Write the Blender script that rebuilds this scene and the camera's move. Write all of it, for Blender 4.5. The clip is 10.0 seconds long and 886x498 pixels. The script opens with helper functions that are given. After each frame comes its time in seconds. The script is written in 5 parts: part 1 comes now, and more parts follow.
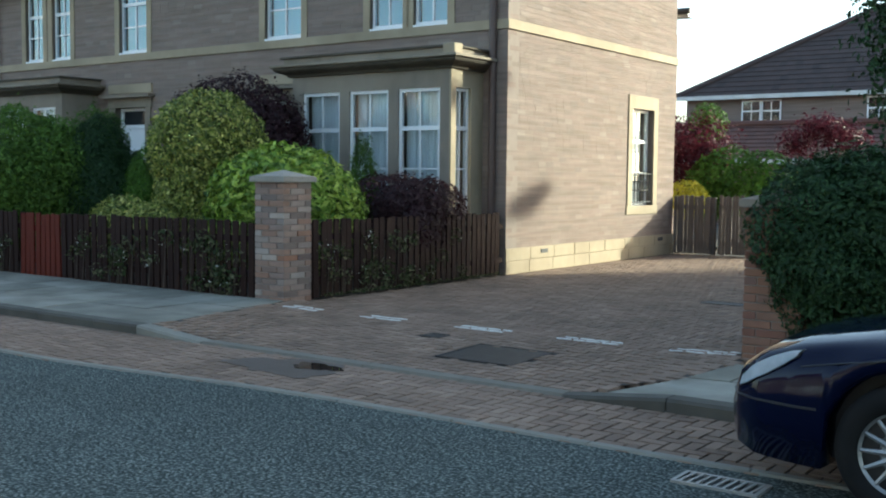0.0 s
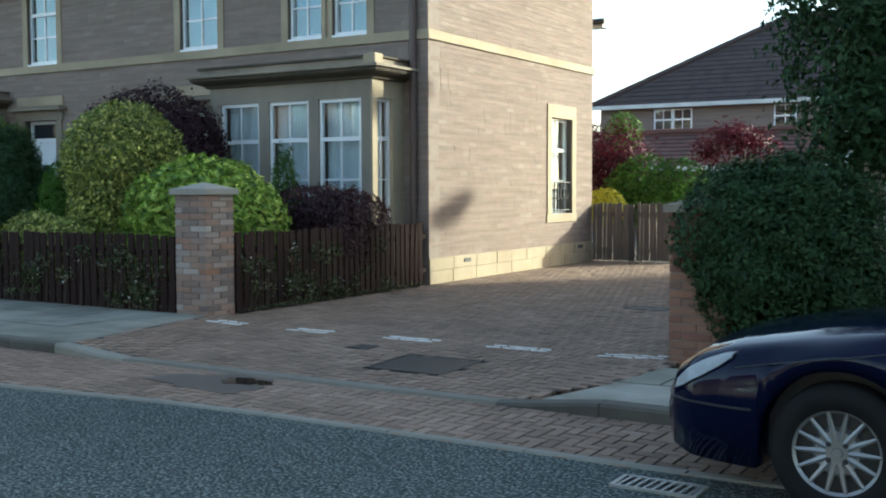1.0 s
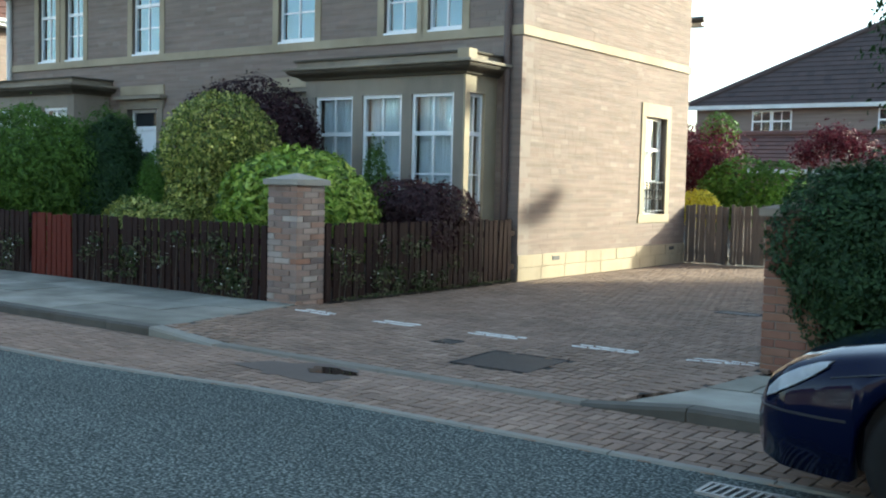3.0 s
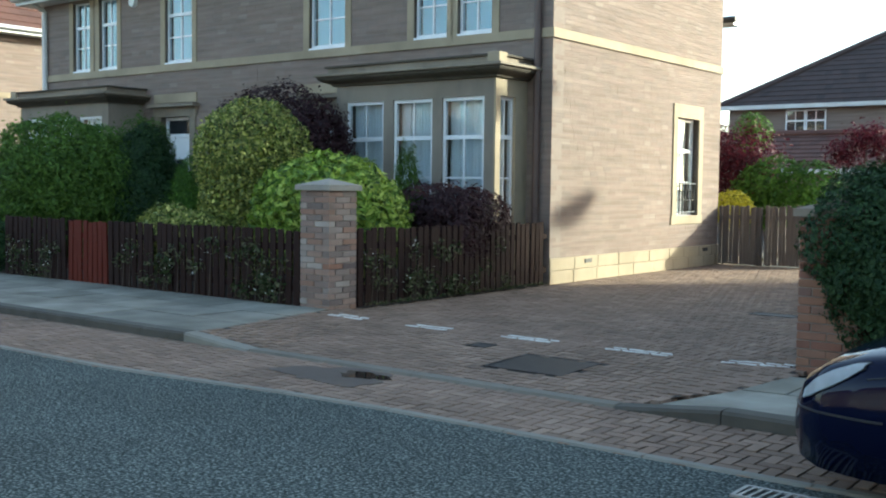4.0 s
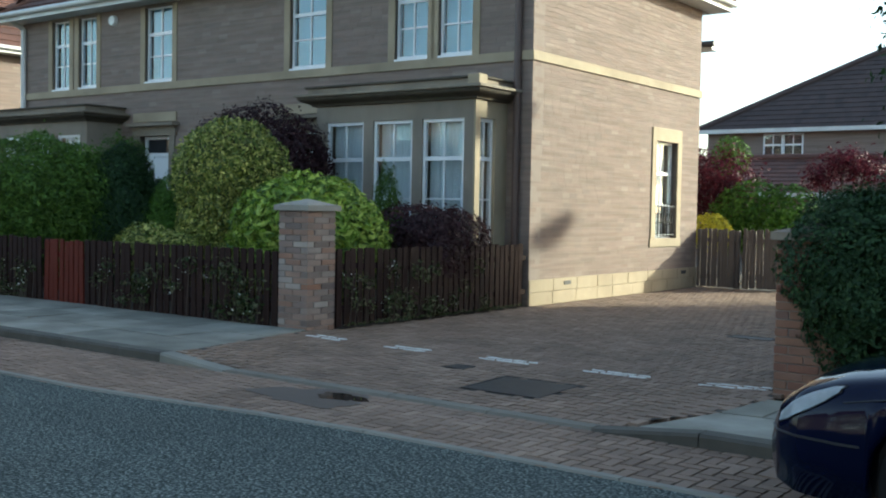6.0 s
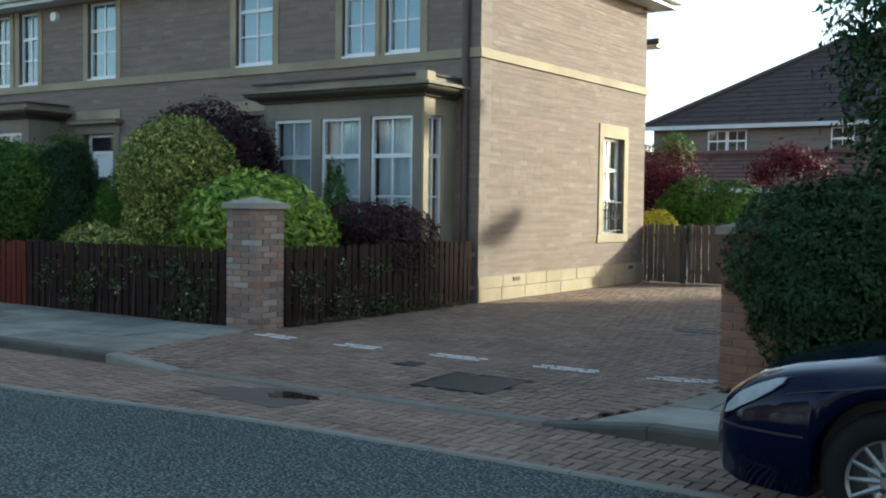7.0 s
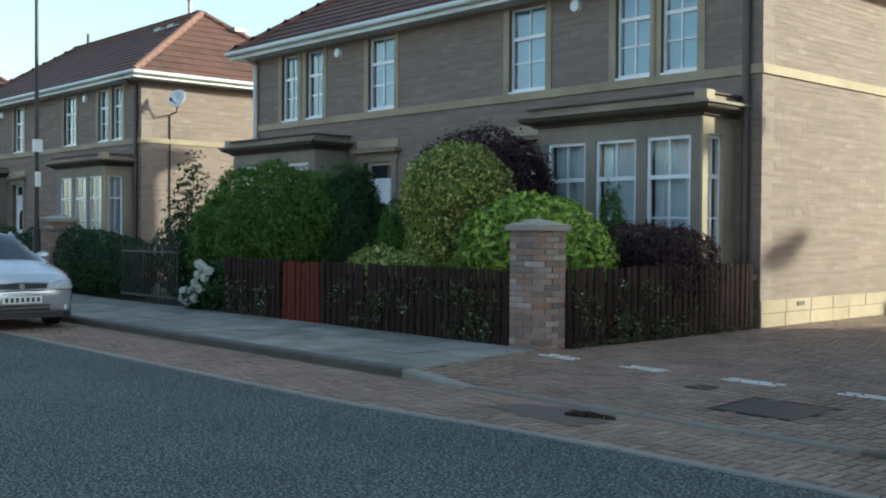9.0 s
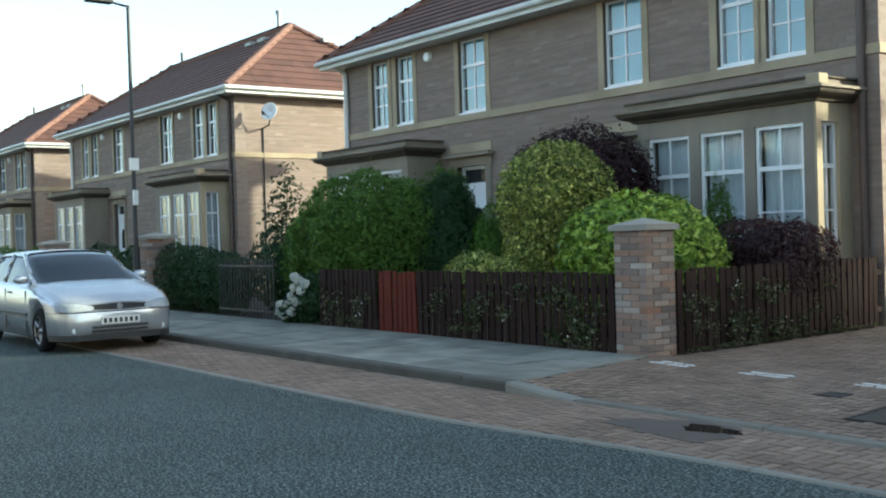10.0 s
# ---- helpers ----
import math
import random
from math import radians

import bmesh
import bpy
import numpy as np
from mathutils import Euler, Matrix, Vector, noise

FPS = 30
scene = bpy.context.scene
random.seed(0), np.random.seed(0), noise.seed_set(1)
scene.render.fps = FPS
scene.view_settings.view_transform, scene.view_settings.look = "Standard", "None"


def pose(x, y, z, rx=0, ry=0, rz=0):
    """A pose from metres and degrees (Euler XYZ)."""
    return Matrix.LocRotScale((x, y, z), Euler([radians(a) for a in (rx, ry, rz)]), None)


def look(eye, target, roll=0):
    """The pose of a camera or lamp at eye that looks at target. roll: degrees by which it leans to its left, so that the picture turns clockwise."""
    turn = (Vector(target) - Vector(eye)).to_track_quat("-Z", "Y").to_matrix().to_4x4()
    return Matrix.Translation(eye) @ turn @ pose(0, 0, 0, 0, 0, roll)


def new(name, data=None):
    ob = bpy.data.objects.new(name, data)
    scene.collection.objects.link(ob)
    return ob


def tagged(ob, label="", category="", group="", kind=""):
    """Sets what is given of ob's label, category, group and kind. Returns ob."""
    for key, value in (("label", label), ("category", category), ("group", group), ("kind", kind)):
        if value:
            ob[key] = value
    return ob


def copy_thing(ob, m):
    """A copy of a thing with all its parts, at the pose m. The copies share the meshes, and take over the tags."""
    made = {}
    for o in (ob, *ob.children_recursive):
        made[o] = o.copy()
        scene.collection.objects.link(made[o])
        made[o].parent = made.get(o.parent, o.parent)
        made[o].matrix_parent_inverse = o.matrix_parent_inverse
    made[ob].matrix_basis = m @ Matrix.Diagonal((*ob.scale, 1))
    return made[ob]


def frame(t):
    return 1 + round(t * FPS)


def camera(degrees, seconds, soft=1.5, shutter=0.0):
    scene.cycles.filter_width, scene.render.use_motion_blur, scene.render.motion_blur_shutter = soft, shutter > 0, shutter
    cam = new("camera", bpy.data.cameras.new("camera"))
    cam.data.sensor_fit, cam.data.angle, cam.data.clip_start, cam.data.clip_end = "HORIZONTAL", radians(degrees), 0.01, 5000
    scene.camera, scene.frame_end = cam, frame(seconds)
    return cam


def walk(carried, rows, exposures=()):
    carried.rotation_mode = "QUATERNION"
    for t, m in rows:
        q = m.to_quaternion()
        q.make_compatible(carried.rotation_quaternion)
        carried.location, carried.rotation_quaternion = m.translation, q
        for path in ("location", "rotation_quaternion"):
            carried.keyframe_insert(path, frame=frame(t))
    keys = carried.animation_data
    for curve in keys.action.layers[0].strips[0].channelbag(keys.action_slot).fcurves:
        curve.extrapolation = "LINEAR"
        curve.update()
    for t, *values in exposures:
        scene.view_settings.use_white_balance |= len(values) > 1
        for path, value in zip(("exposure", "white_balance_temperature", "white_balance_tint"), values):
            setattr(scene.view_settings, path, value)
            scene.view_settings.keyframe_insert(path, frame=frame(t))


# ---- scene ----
cam = camera(45.47, 10.0, soft=2.0)
ROWS = [
    (0.0, 8.185, -12.892, 1.407, 35.83, -3.90, -0.53),
    (0.2, 8.166, -12.897, 1.421, 32.91, -3.77, -0.80),
    (0.5, 8.149, -12.913, 1.388, 29.14, -3.02, -0.14),
    (0.7, 8.113, -12.921, 1.393, 28.41, -3.33, -0.09),
    (0.8, 8.100, -12.920, 1.397, 29.38, -2.89, 0.25),
    (1.0, 8.090, -12.910, 1.394, 31.30, -3.29, 0.20),
    (1.2, 8.092, -12.877, 1.346, 32.78, -3.06, 0.69),
    (1.5, 8.084, -12.899, 1.373, 35.32, -3.92, 0.64),
    (2.0, 8.085, -12.881, 1.387, 36.05, -4.94, -0.48),
    (2.5, 8.085, -12.890, 1.380, 35.42, -5.01, 0.21),
    (3.0, 8.076, -12.894, 1.392, 36.17, -3.56, -1.32),
    (3.2, 8.073, -12.894, 1.401, 37.12, -3.48, -1.53),
    (4.5, 8.090, -12.903, 1.392, 37.91, -3.31, -0.44),
    (5.0, 8.085, -12.897, 1.394, 37.98, -2.40, -0.38),
    (5.5, 8.093, -12.893, 1.399, 38.00, -2.48, -0.60),
    (5.7, 8.078, -12.881, 1.398, 37.62, -2.44, -1.03),
    (6.8, 8.108, -12.884, 1.383, 34.43, -1.95, 0.16),
    (7.0, 8.085, -12.886, 1.391, 34.04, -2.33, -0.73),
    (7.5, 8.081, -12.897, 1.388, 34.64, -3.16, 0.85),
    (8.0, 8.042, -12.897, 1.418, 37.08, -2.31, -0.22),
    (8.5, 7.975, -12.984, 1.365, 40.77, -0.85, 0.17),
    (8.8, 7.870, -13.027, 1.392, 44.80, -0.81, -0.26),
    (9.0, 7.842, -13.114, 1.339, 47.61, -1.06, -0.37),
    (9.3, 7.751, -13.091, 1.405, 54.17, -3.12, -0.58),
    (9.5, 7.626, -12.873, 1.410, 55.63, -4.06, -0.22),
    (9.7, 7.568, -12.960, 1.335, 54.49, -2.30, 1.26),
    (10.0, 7.445, -12.807, 1.350, 52.79, -0.76, 1.76),
]
walk(cam, [(t, pose(x, y, z, 90 + pitch, roll, yaw)) for t, x, y, z, yaw, pitch, roll in ROWS],
     [(t, e + 0.12 + max(0.0, min(0.14, (t - 9.0) * 0.2)), 5950 if t < 9.2 else 6200, -1.0) for t, e in ((0.0, 1.4), (1.0, 1.44), (2.0, 1.53), (3.0, 1.68), (4.5, 1.49), (5.5, 1.33), (6.8, 1.13), (7.5, 1.16), (8.0, 1.22), (8.5, 1.28), (9.0, 1.18), (9.5, 1.28), (10.0, 1.4))])
from mathutils.bvhtree import BVHTree

# ---- light ----
SUN = Vector((0.60, 0.75, 0.29)).normalized()
world = bpy.data.worlds.new("sky")
scene.world = world
world.use_nodes = True
wn = world.node_tree
sky = wn.nodes.new("ShaderNodeTexSky")
sky.sky_type = "NISHITA"
sky.sun_disc = False
sky.sun_elevation = math.asin(SUN.z)
sky.sun_rotation = math.atan2(SUN.x, SUN.y)
sky.dust_density = 1.5
haze = wn.nodes.new("ShaderNodeHueSaturation")
haze.inputs["Saturation"].default_value = 0.85
wn.links.new(sky.outputs[0], haze.inputs["Color"])
wn.links.new(haze.outputs[0], wn.nodes["Background"].inputs[0])
wn.nodes["Background"].inputs[1].default_value = 0.15
sun_data = bpy.data.lights.new("sun", "SUN")
sun_data.energy, sun_data.angle, sun_data.color = 3.35, radians(1.5), (1.0, 0.94, 0.75)
sun = new("sun", sun_data)
sun.matrix_world = look((20, 30, 12), Vector((20, 30, 12)) - SUN)


# ---- materials ----
def mat(name, colours, rough=0.8, scale=6.0, detail=4.0, bump=0.0, bump_scale=60.0, metal=0.0, source="noise", spread=1.0, streak=(1, 1, 1), stain=0.0, spec=0.5):
    """A surface whose colour wanders between the given ones: by noise, by object or by loose piece."""
    m = bpy.data.materials.new(name)
    m.use_nodes = True
    nt = m.node_tree
    b = nt.nodes["Principled BSDF"]
    b.inputs["Roughness"].default_value = rough
    b.inputs["Metallic"].default_value = metal
    b.inputs["Specular IOR Level"].default_value = spec
    co = nt.nodes.new("ShaderNodeNewGeometry")
    mp = nt.nodes.new("ShaderNodeMapping")
    mp.inputs["Scale"].default_value = streak
    nt.links.new(co.outputs["Position"], mp.inputs[0])
    ramp = nt.nodes.new("ShaderNodeValToRGB")
    el = ramp.color_ramp.elements
    n = len(colours)
    for i, c in enumerate(colours):
        pos = i / max(1, n - 1) * spread + (1 - spread) / 2
        e = el[i] if i < 2 else el.new(pos)
        e.position, e.color = pos, (*c, 1)
    noise_node = nt.nodes.new("ShaderNodeTexNoise")
    noise_node.inputs["Scale"].default_value, noise_node.inputs["Detail"].default_value = scale, detail
    nt.links.new(mp.outputs[0], noise_node.inputs["Vector"])
    if source == "noise":
        nt.links.new(noise_node.outputs["Fac"], ramp.inputs[0])
    else:
        if source == "island":
            src = nt.nodes.new("ShaderNodeNewGeometry").outputs["Random Per Island"]
        else:
            src = nt.nodes.new("ShaderNodeObjectInfo").outputs["Random"]
        nt.links.new(src, ramp.inputs[0])
    colour = ramp.outputs[0]
    if source != "noise" or stain:
        big = nt.nodes.new("ShaderNodeTexNoise")
        big.inputs["Scale"].default_value, big.inputs["Detail"].default_value = (scale if source != "noise" else 0.9), 6
        nt.links.new(mp.outputs[0], big.inputs["Vector"])
        mx = nt.nodes.new("ShaderNodeMix")
        mx.data_type, mx.blend_type = "RGBA", "MULTIPLY"
        mx.inputs["Factor"].default_value = stain or 0.35
        r2 = nt.nodes.new("ShaderNodeValToRGB")
        r2.color_ramp.elements[0].position, r2.color_ramp.elements[1].position = 0.3, 0.7
        r2.color_ramp.elements[0].color = (0.35, 0.33, 0.3, 1)
        nt.links.new(big.outputs["Fac"], r2.inputs[0])
        nt.links.new(colour, mx.inputs["A"])
        nt.links.new(r2.outputs[0], mx.inputs["B"])
        colour = mx.outputs["Result"]
    nt.links.new(colour, b.inputs["Base Color"])
    if bump:
        fine = nt.nodes.new("ShaderNodeTexNoise")
        fine.inputs["Scale"].default_value, fine.inputs["Detail"].default_value = bump_scale, 5
        nt.links.new(mp.outputs[0], fine.inputs["Vector"])
        bp = nt.nodes.new("ShaderNodeBump")
        bp.inputs["Strength"].default_value, bp.inputs["Distance"].default_value = bump, 0.01
        nt.links.new(fine.outputs["Fac"], bp.inputs["Height"])
        nt.links.new(bp.outputs[0], b.inputs["Normal"])
    return m


def leaf_mat(name, colours, rough=0.5, shine=0.4):
    """Leaves: each its own tint, a part of the light coming through."""
    m = mat(name, colours, rough, source="island", scale=1.3, stain=0.3, spec=shine)
    nt = m.node_tree
    b = nt.nodes["Principled BSDF"]
    tr = nt.nodes.new("ShaderNodeBsdfTranslucent")
    sh = nt.nodes.new("ShaderNodeMixShader")
    sh.inputs[0].default_value = 0.25
    nt.links.new(b.inputs["Base Color"].links[0].from_socket, tr.inputs[0])
    nt.links.new(b.outputs[0], sh.inputs[1])
    nt.links.new(tr.outputs[0], sh.inputs[2])
    nt.links.new(sh.outputs[0], nt.nodes["Material Output"].inputs[0])
    return m


def glass_mat(name, tint=(0.94, 0.97, 0.98), rough=0.03):
    m = bpy.data.materials.new(name)
    m.use_nodes = True
    b = m.node_tree.nodes["Principled BSDF"]
    b.inputs["Base Color"].default_value = (*tint, 1)
    b.inputs["Roughness"].default_value = rough
    b.inputs["Transmission Weight"].default_value = 1.0
    b.inputs["IOR"].default_value = 1.5
    return m


M_BRICK = mat("buff_brick", [(0.262, 0.203, 0.174), (0.284, 0.222, 0.19), (0.274, 0.208, 0.178), (0.29, 0.231, 0.199), (0.28, 0.217, 0.185), (0.26, 0.208, 0.183), (0.295, 0.235, 0.196), (0.28, 0.212, 0.18), (0.325, 0.27, 0.232)], 0.9, 1.6, source="island", bump=0.35, bump_scale=14, streak=(0.5, 0.5, 9), stain=0.45, spec=0.2)
M_PILLAR = mat("pillar_brick", [(0.15, 0.11, 0.1), (0.34, 0.275, 0.235), (0.3, 0.155, 0.1), (0.42, 0.365, 0.32), (0.2, 0.155, 0.14), (0.33, 0.21, 0.155), (0.26, 0.2, 0.175)], 0.9, 5, source="object", bump=0.4, bump_scale=90)
M_PILLAR_RED = mat("red_pillar_brick", [(0.2, 0.085, 0.055), (0.26, 0.13, 0.09), (0.3, 0.16, 0.1), (0.22, 0.13, 0.1)], 0.9, 5, source="object", bump=0.4, bump_scale=90)
M_WALL = mat("dark_wall_brick", [(0.06, 0.042, 0.034), (0.1, 0.068, 0.054), (0.08, 0.06, 0.05)], 0.9, 7, streak=(1, 1, 3), bump=0.4, bump_scale=90)
M_MORTAR = mat("mortar", [(0.22, 0.178, 0.152), (0.275, 0.226, 0.193)], 0.95, 8, bump=0.3)
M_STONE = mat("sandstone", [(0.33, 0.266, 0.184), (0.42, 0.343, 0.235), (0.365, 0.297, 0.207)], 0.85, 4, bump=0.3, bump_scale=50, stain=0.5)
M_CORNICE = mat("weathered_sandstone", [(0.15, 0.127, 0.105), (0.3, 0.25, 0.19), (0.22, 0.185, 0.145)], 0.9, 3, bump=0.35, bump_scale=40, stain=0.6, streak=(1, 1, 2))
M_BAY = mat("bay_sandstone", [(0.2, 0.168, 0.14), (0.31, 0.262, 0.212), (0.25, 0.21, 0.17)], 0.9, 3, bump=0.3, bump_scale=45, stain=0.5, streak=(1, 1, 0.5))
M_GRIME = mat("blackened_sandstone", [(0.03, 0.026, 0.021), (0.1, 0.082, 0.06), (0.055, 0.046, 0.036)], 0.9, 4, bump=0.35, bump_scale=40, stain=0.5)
M_PALEKERB = mat("pale_kerb_stone", [(0.2, 0.192, 0.16), (0.28, 0.268, 0.228)], 0.85, 5, bump=0.3, stain=0.3)
M_FLUSH = mat("worn_flush_kerb", [(0.15, 0.135, 0.108), (0.235, 0.214, 0.175)], 0.85, 5, bump=0.3, stain=0.4)
M_CAP = mat("grey_capstone", [(0.28, 0.26, 0.22), (0.4, 0.37, 0.32)], 0.85, 9, bump=0.3, stain=0.4)
M_TILE = mat("brown_roof_tile", [(0.045, 0.032, 0.031), (0.07, 0.047, 0.044), (0.055, 0.039, 0.037)], 0.8, 2, source="island", bump=0.3)
M_TILE_RED = mat("red_roof_tile", [(0.08, 0.037, 0.028), (0.12, 0.053, 0.038), (0.1, 0.047, 0.036)], 0.8, 2, source="island", bump=0.3)
M_RIDGE = mat("ridge_tile", [(0.15, 0.075, 0.055), (0.2, 0.105, 0.078)], 0.8, 6, bump=0.3)
M_WHITE = mat("white_upvc", [(0.74, 0.76, 0.78), (0.82, 0.83, 0.84)], 0.35, 3)
M_GUTTER = mat("white_gutter", [(0.6, 0.6, 0.58), (0.75, 0.75, 0.73)], 0.45, 4, stain=0.3)
M_DARK_PIPE = mat("brown_downpipe", [(0.08, 0.052, 0.045), (0.12, 0.078, 0.065)], 0.5, 5)
M_GLASS = glass_mat("window_glass")
M_ROOM = mat("dim_room_wall", [(0.2, 0.2, 0.2), (0.28, 0.27, 0.26)], 0.9, 2)
M_CURTAIN = mat("grey_blue_curtain", [(0.62, 0.7, 0.74), (0.82, 0.87, 0.9)], 0.9, 2, streak=(9, 9, 0.3), bump=0.3, bump_scale=20)
M_BLIND = mat("pale_blue_blind", [(0.15, 0.35, 0.48), (0.25, 0.46, 0.58)], 0.8, 2)
M_ASPHALT = mat("asphalt", [(0.02, 0.026, 0.025), (0.054, 0.067, 0.063), (0.09, 0.11, 0.102), (0.26, 0.285, 0.265)], 0.85, 58, 2, bump=1.0, bump_scale=70, stain=0.3, spread=0.3, spec=0.15)
M_BLOCK = mat("red_brown_paver", [(0.21, 0.148, 0.112), (0.29, 0.207, 0.155), (0.25, 0.176, 0.132), (0.34, 0.247, 0.185)], 0.85, 1.2, source="island", bump=0.4, bump_scale=120, stain=0.45, spec=0.25)
M_BLOCK_ONE = mat("red_brown_paver_single", [(0.21, 0.148, 0.112), (0.29, 0.207, 0.155), (0.25, 0.176, 0.132), (0.34, 0.247, 0.185)], 0.85, 1.2, source="object", bump=0.4, bump_scale=120, stain=0.45, spec=0.25)
M_JOINT = mat("sandy_joint", [(0.02, 0.017, 0.014), (0.04, 0.033, 0.027)], 0.95, 10, bump=0.3)
M_FLAG = mat("pale_flagstone", [(0.16, 0.158, 0.13), (0.36, 0.348, 0.295), (0.2, 0.196, 0.162), (0.29, 0.278, 0.228), (0.18, 0.178, 0.148)], 0.85, 2.2, source="object", bump=0.5, bump_scale=45, stain=0.75)
M_KERB = mat("kerb_stone", [(0.06, 0.056, 0.046), (0.13, 0.121, 0.1)], 0.85, 5, bump=0.3, bump_scale=70, stain=0.5)
M_PAINT = mat("white_road_paint", [(0.6, 0.6, 0.57), (0.82, 0.82, 0.8)], 0.7, 14, bump=0.2)
M_IRON = mat("cast_iron", [(0.035, 0.032, 0.03), (0.075, 0.068, 0.062)], 0.6, 12, metal=0.6, bump=0.4, bump_scale=80)
M_STEEL = mat("worn_grate_steel", [(0.22, 0.22, 0.21), (0.38, 0.38, 0.36)], 0.5, 12, metal=0.5)
M_DIRT = mat("dark_soil", [(0.03, 0.024, 0.018), (0.06, 0.047, 0.035)], 1.0, 9, bump=0.8, bump_scale=40)
M_GRASS = mat("rough_ground", [(0.05, 0.06, 0.03), (0.09, 0.09, 0.05)], 1.0, 4, bump=0.6)
M_FENCE = mat("dark_stained_wood", [(0.012, 0.0075, 0.0068), (0.032, 0.018, 0.015), (0.022, 0.0135, 0.012)], 0.8, 7, source="noise", streak=(6, 6, 0.6), bump=0.4, bump_scale=30, spec=0.12)
M_GATE = mat("red_stained_wood", [(0.085, 0.014, 0.009), (0.13, 0.025, 0.014)], 0.7, 7, streak=(6, 6, 0.6), bump=0.3, bump_scale=30, spec=0.15)
M_OLDWOOD = mat("weathered_wood", [(0.09, 0.07, 0.06), (0.17, 0.14, 0.12)], 0.9, 6, streak=(6, 6, 0.5), bump=0.5, bump_scale=30)
M_BARK = mat("bark", [(0.05, 0.036, 0.026), (0.1, 0.075, 0.055)], 0.95, 9, bump=0.8, streak=(3, 3, 0.6))
L_BRIGHT = leaf_mat("bright_laurel_leaf", [(0.034, 0.081, 0.011), (0.162, 0.27, 0.027), (0.351, 0.486, 0.068), (0.54, 0.648, 0.135), (0.081, 0.162, 0.02), (0.27, 0.405, 0.041)])
L_VARIEG = leaf_mat("variegated_holly_leaf", [(0.052, 0.091, 0.018), (0.156, 0.215, 0.031), (0.728, 0.702, 0.208), (0.046, 0.075, 0.017), (0.299, 0.351, 0.058), (0.091, 0.137, 0.029), (0.546, 0.546, 0.13)])
L_GREEN = leaf_mat("mid_green_leaf", [(0.046, 0.094, 0.016), (0.092, 0.172, 0.028), (0.145, 0.25, 0.042)], shine=0.2)
L_FRESH = leaf_mat("fresh_green_leaf", [(0.05, 0.11, 0.015), (0.09, 0.19, 0.025), (0.14, 0.27, 0.04)], shine=0.2)
L_DARK = leaf_mat("dark_green_leaf", [(0.014, 0.039, 0.014), (0.03, 0.065, 0.023), (0.052, 0.101, 0.034)], shine=0.2)
L_IVY = leaf_mat("ivy_leaf", [(0.02, 0.036, 0.012), (0.05, 0.075, 0.022), (0.09, 0.1, 0.045), (0.2, 0.19, 0.11)], shine=0.2)
L_PURPLE = leaf_mat("purple_barberry_leaf", [(0.02, 0.009, 0.013), (0.045, 0.016, 0.021), (0.034, 0.013, 0.017), (0.08, 0.036, 0.04)], shine=0.25)
L_RED = leaf_mat("red_maple_leaf", [(0.045, 0.008, 0.014), (0.1, 0.014, 0.026), (0.15, 0.028, 0.042)], shine=0.2)
L_YELLOW = leaf_mat("yellow_flower_leaf", [(0.6, 0.52, 0.02), (0.75, 0.66, 0.04), (0.45, 0.42, 0.03)])
M_FLOWER = leaf_mat("white_petal", [(0.62, 0.62, 0.54), (0.78, 0.78, 0.72)])
M_SILVER = mat("silver_car_paint", [(0.5, 0.51, 0.52), (0.56, 0.57, 0.58)], 0.24, 2, metal=0.6)
M_NAVY = mat("navy_car_paint", [(0.0015, 0.003, 0.016), (0.002, 0.004, 0.022)], 0.05, 2, metal=0.0, spec=0.22)
M_TYRE = mat("tyre_rubber", [(0.008, 0.008, 0.008), (0.016, 0.016, 0.016)], 0.9, 10, spec=0.2)
M_ALLOY = mat("alloy_wheel", [(0.22, 0.22, 0.22), (0.34, 0.34, 0.33)], 0.4, 6, metal=0.6)
M_BLACK = mat("black_plastic", [(0.015, 0.015, 0.016), (0.03, 0.03, 0.032)], 0.5, 8)
M_CARGLASS = mat("dark_car_glass", [(0.012, 0.015, 0.018), (0.03, 0.035, 0.04)], 0.04, 2, spec=0.45)
M_LAMP = mat("headlamp_lens", [(0.4, 0.44, 0.46), (0.8, 0.83, 0.84)], 0.1, 16, spec=0.8)
M_PLATE = mat("white_plate", [(0.65, 0.65, 0.62), (0.72, 0.72, 0.69)], 0.4, 4)


# ---- mesh helpers ----
def box(bm, x0, x1, y0, y1, z0, z1):
    """A box joined into bm."""
    v = [bm.verts.new((x, y, z)) for z in (z0, z1) for y in (y0, y1) for x in (x0, x1)]
    for f in ((0, 2, 3, 1), (4, 5, 7, 6), (0, 1, 5, 4), (2, 6, 7, 3), (0, 4, 6, 2), (1, 3, 7, 5)):
        bm.faces.new([v[i] for i in f])


def rounded(bm, width=0.01, segments=2):
    bmesh.ops.bevel(bm, geom=bm.edges[:], offset=width, segments=segments, affect="EDGES", profile=0.5)


def pipe(bm, points, r, n=6):
    """One connected tube of radius r along a line of points."""
    rings = []
    for i, p in enumerate(points):
        d = (points[min(i + 1, len(points) - 1)] - points[max(i - 1, 0)]).normalized()
        a = d.cross(Vector((0, 0, 1)))
        a = a.normalized() if a.length > 1e-4 else Vector((1, 0, 0))
        b = d.cross(a)
        rings.append([bm.verts.new(p + r * (a * math.cos(2 * math.pi * k / n) + b * math.sin(2 * math.pi * k / n))) for k in range(n)])
    for u, v in zip(rings, rings[1:]):
        for k in range(n):
            bm.faces.new((u[k], u[(k + 1) % n], v[(k + 1) % n], v[k]))
    if rings:
        bm.faces.new(rings[0][::-1])
        bm.faces.new(rings[-1])


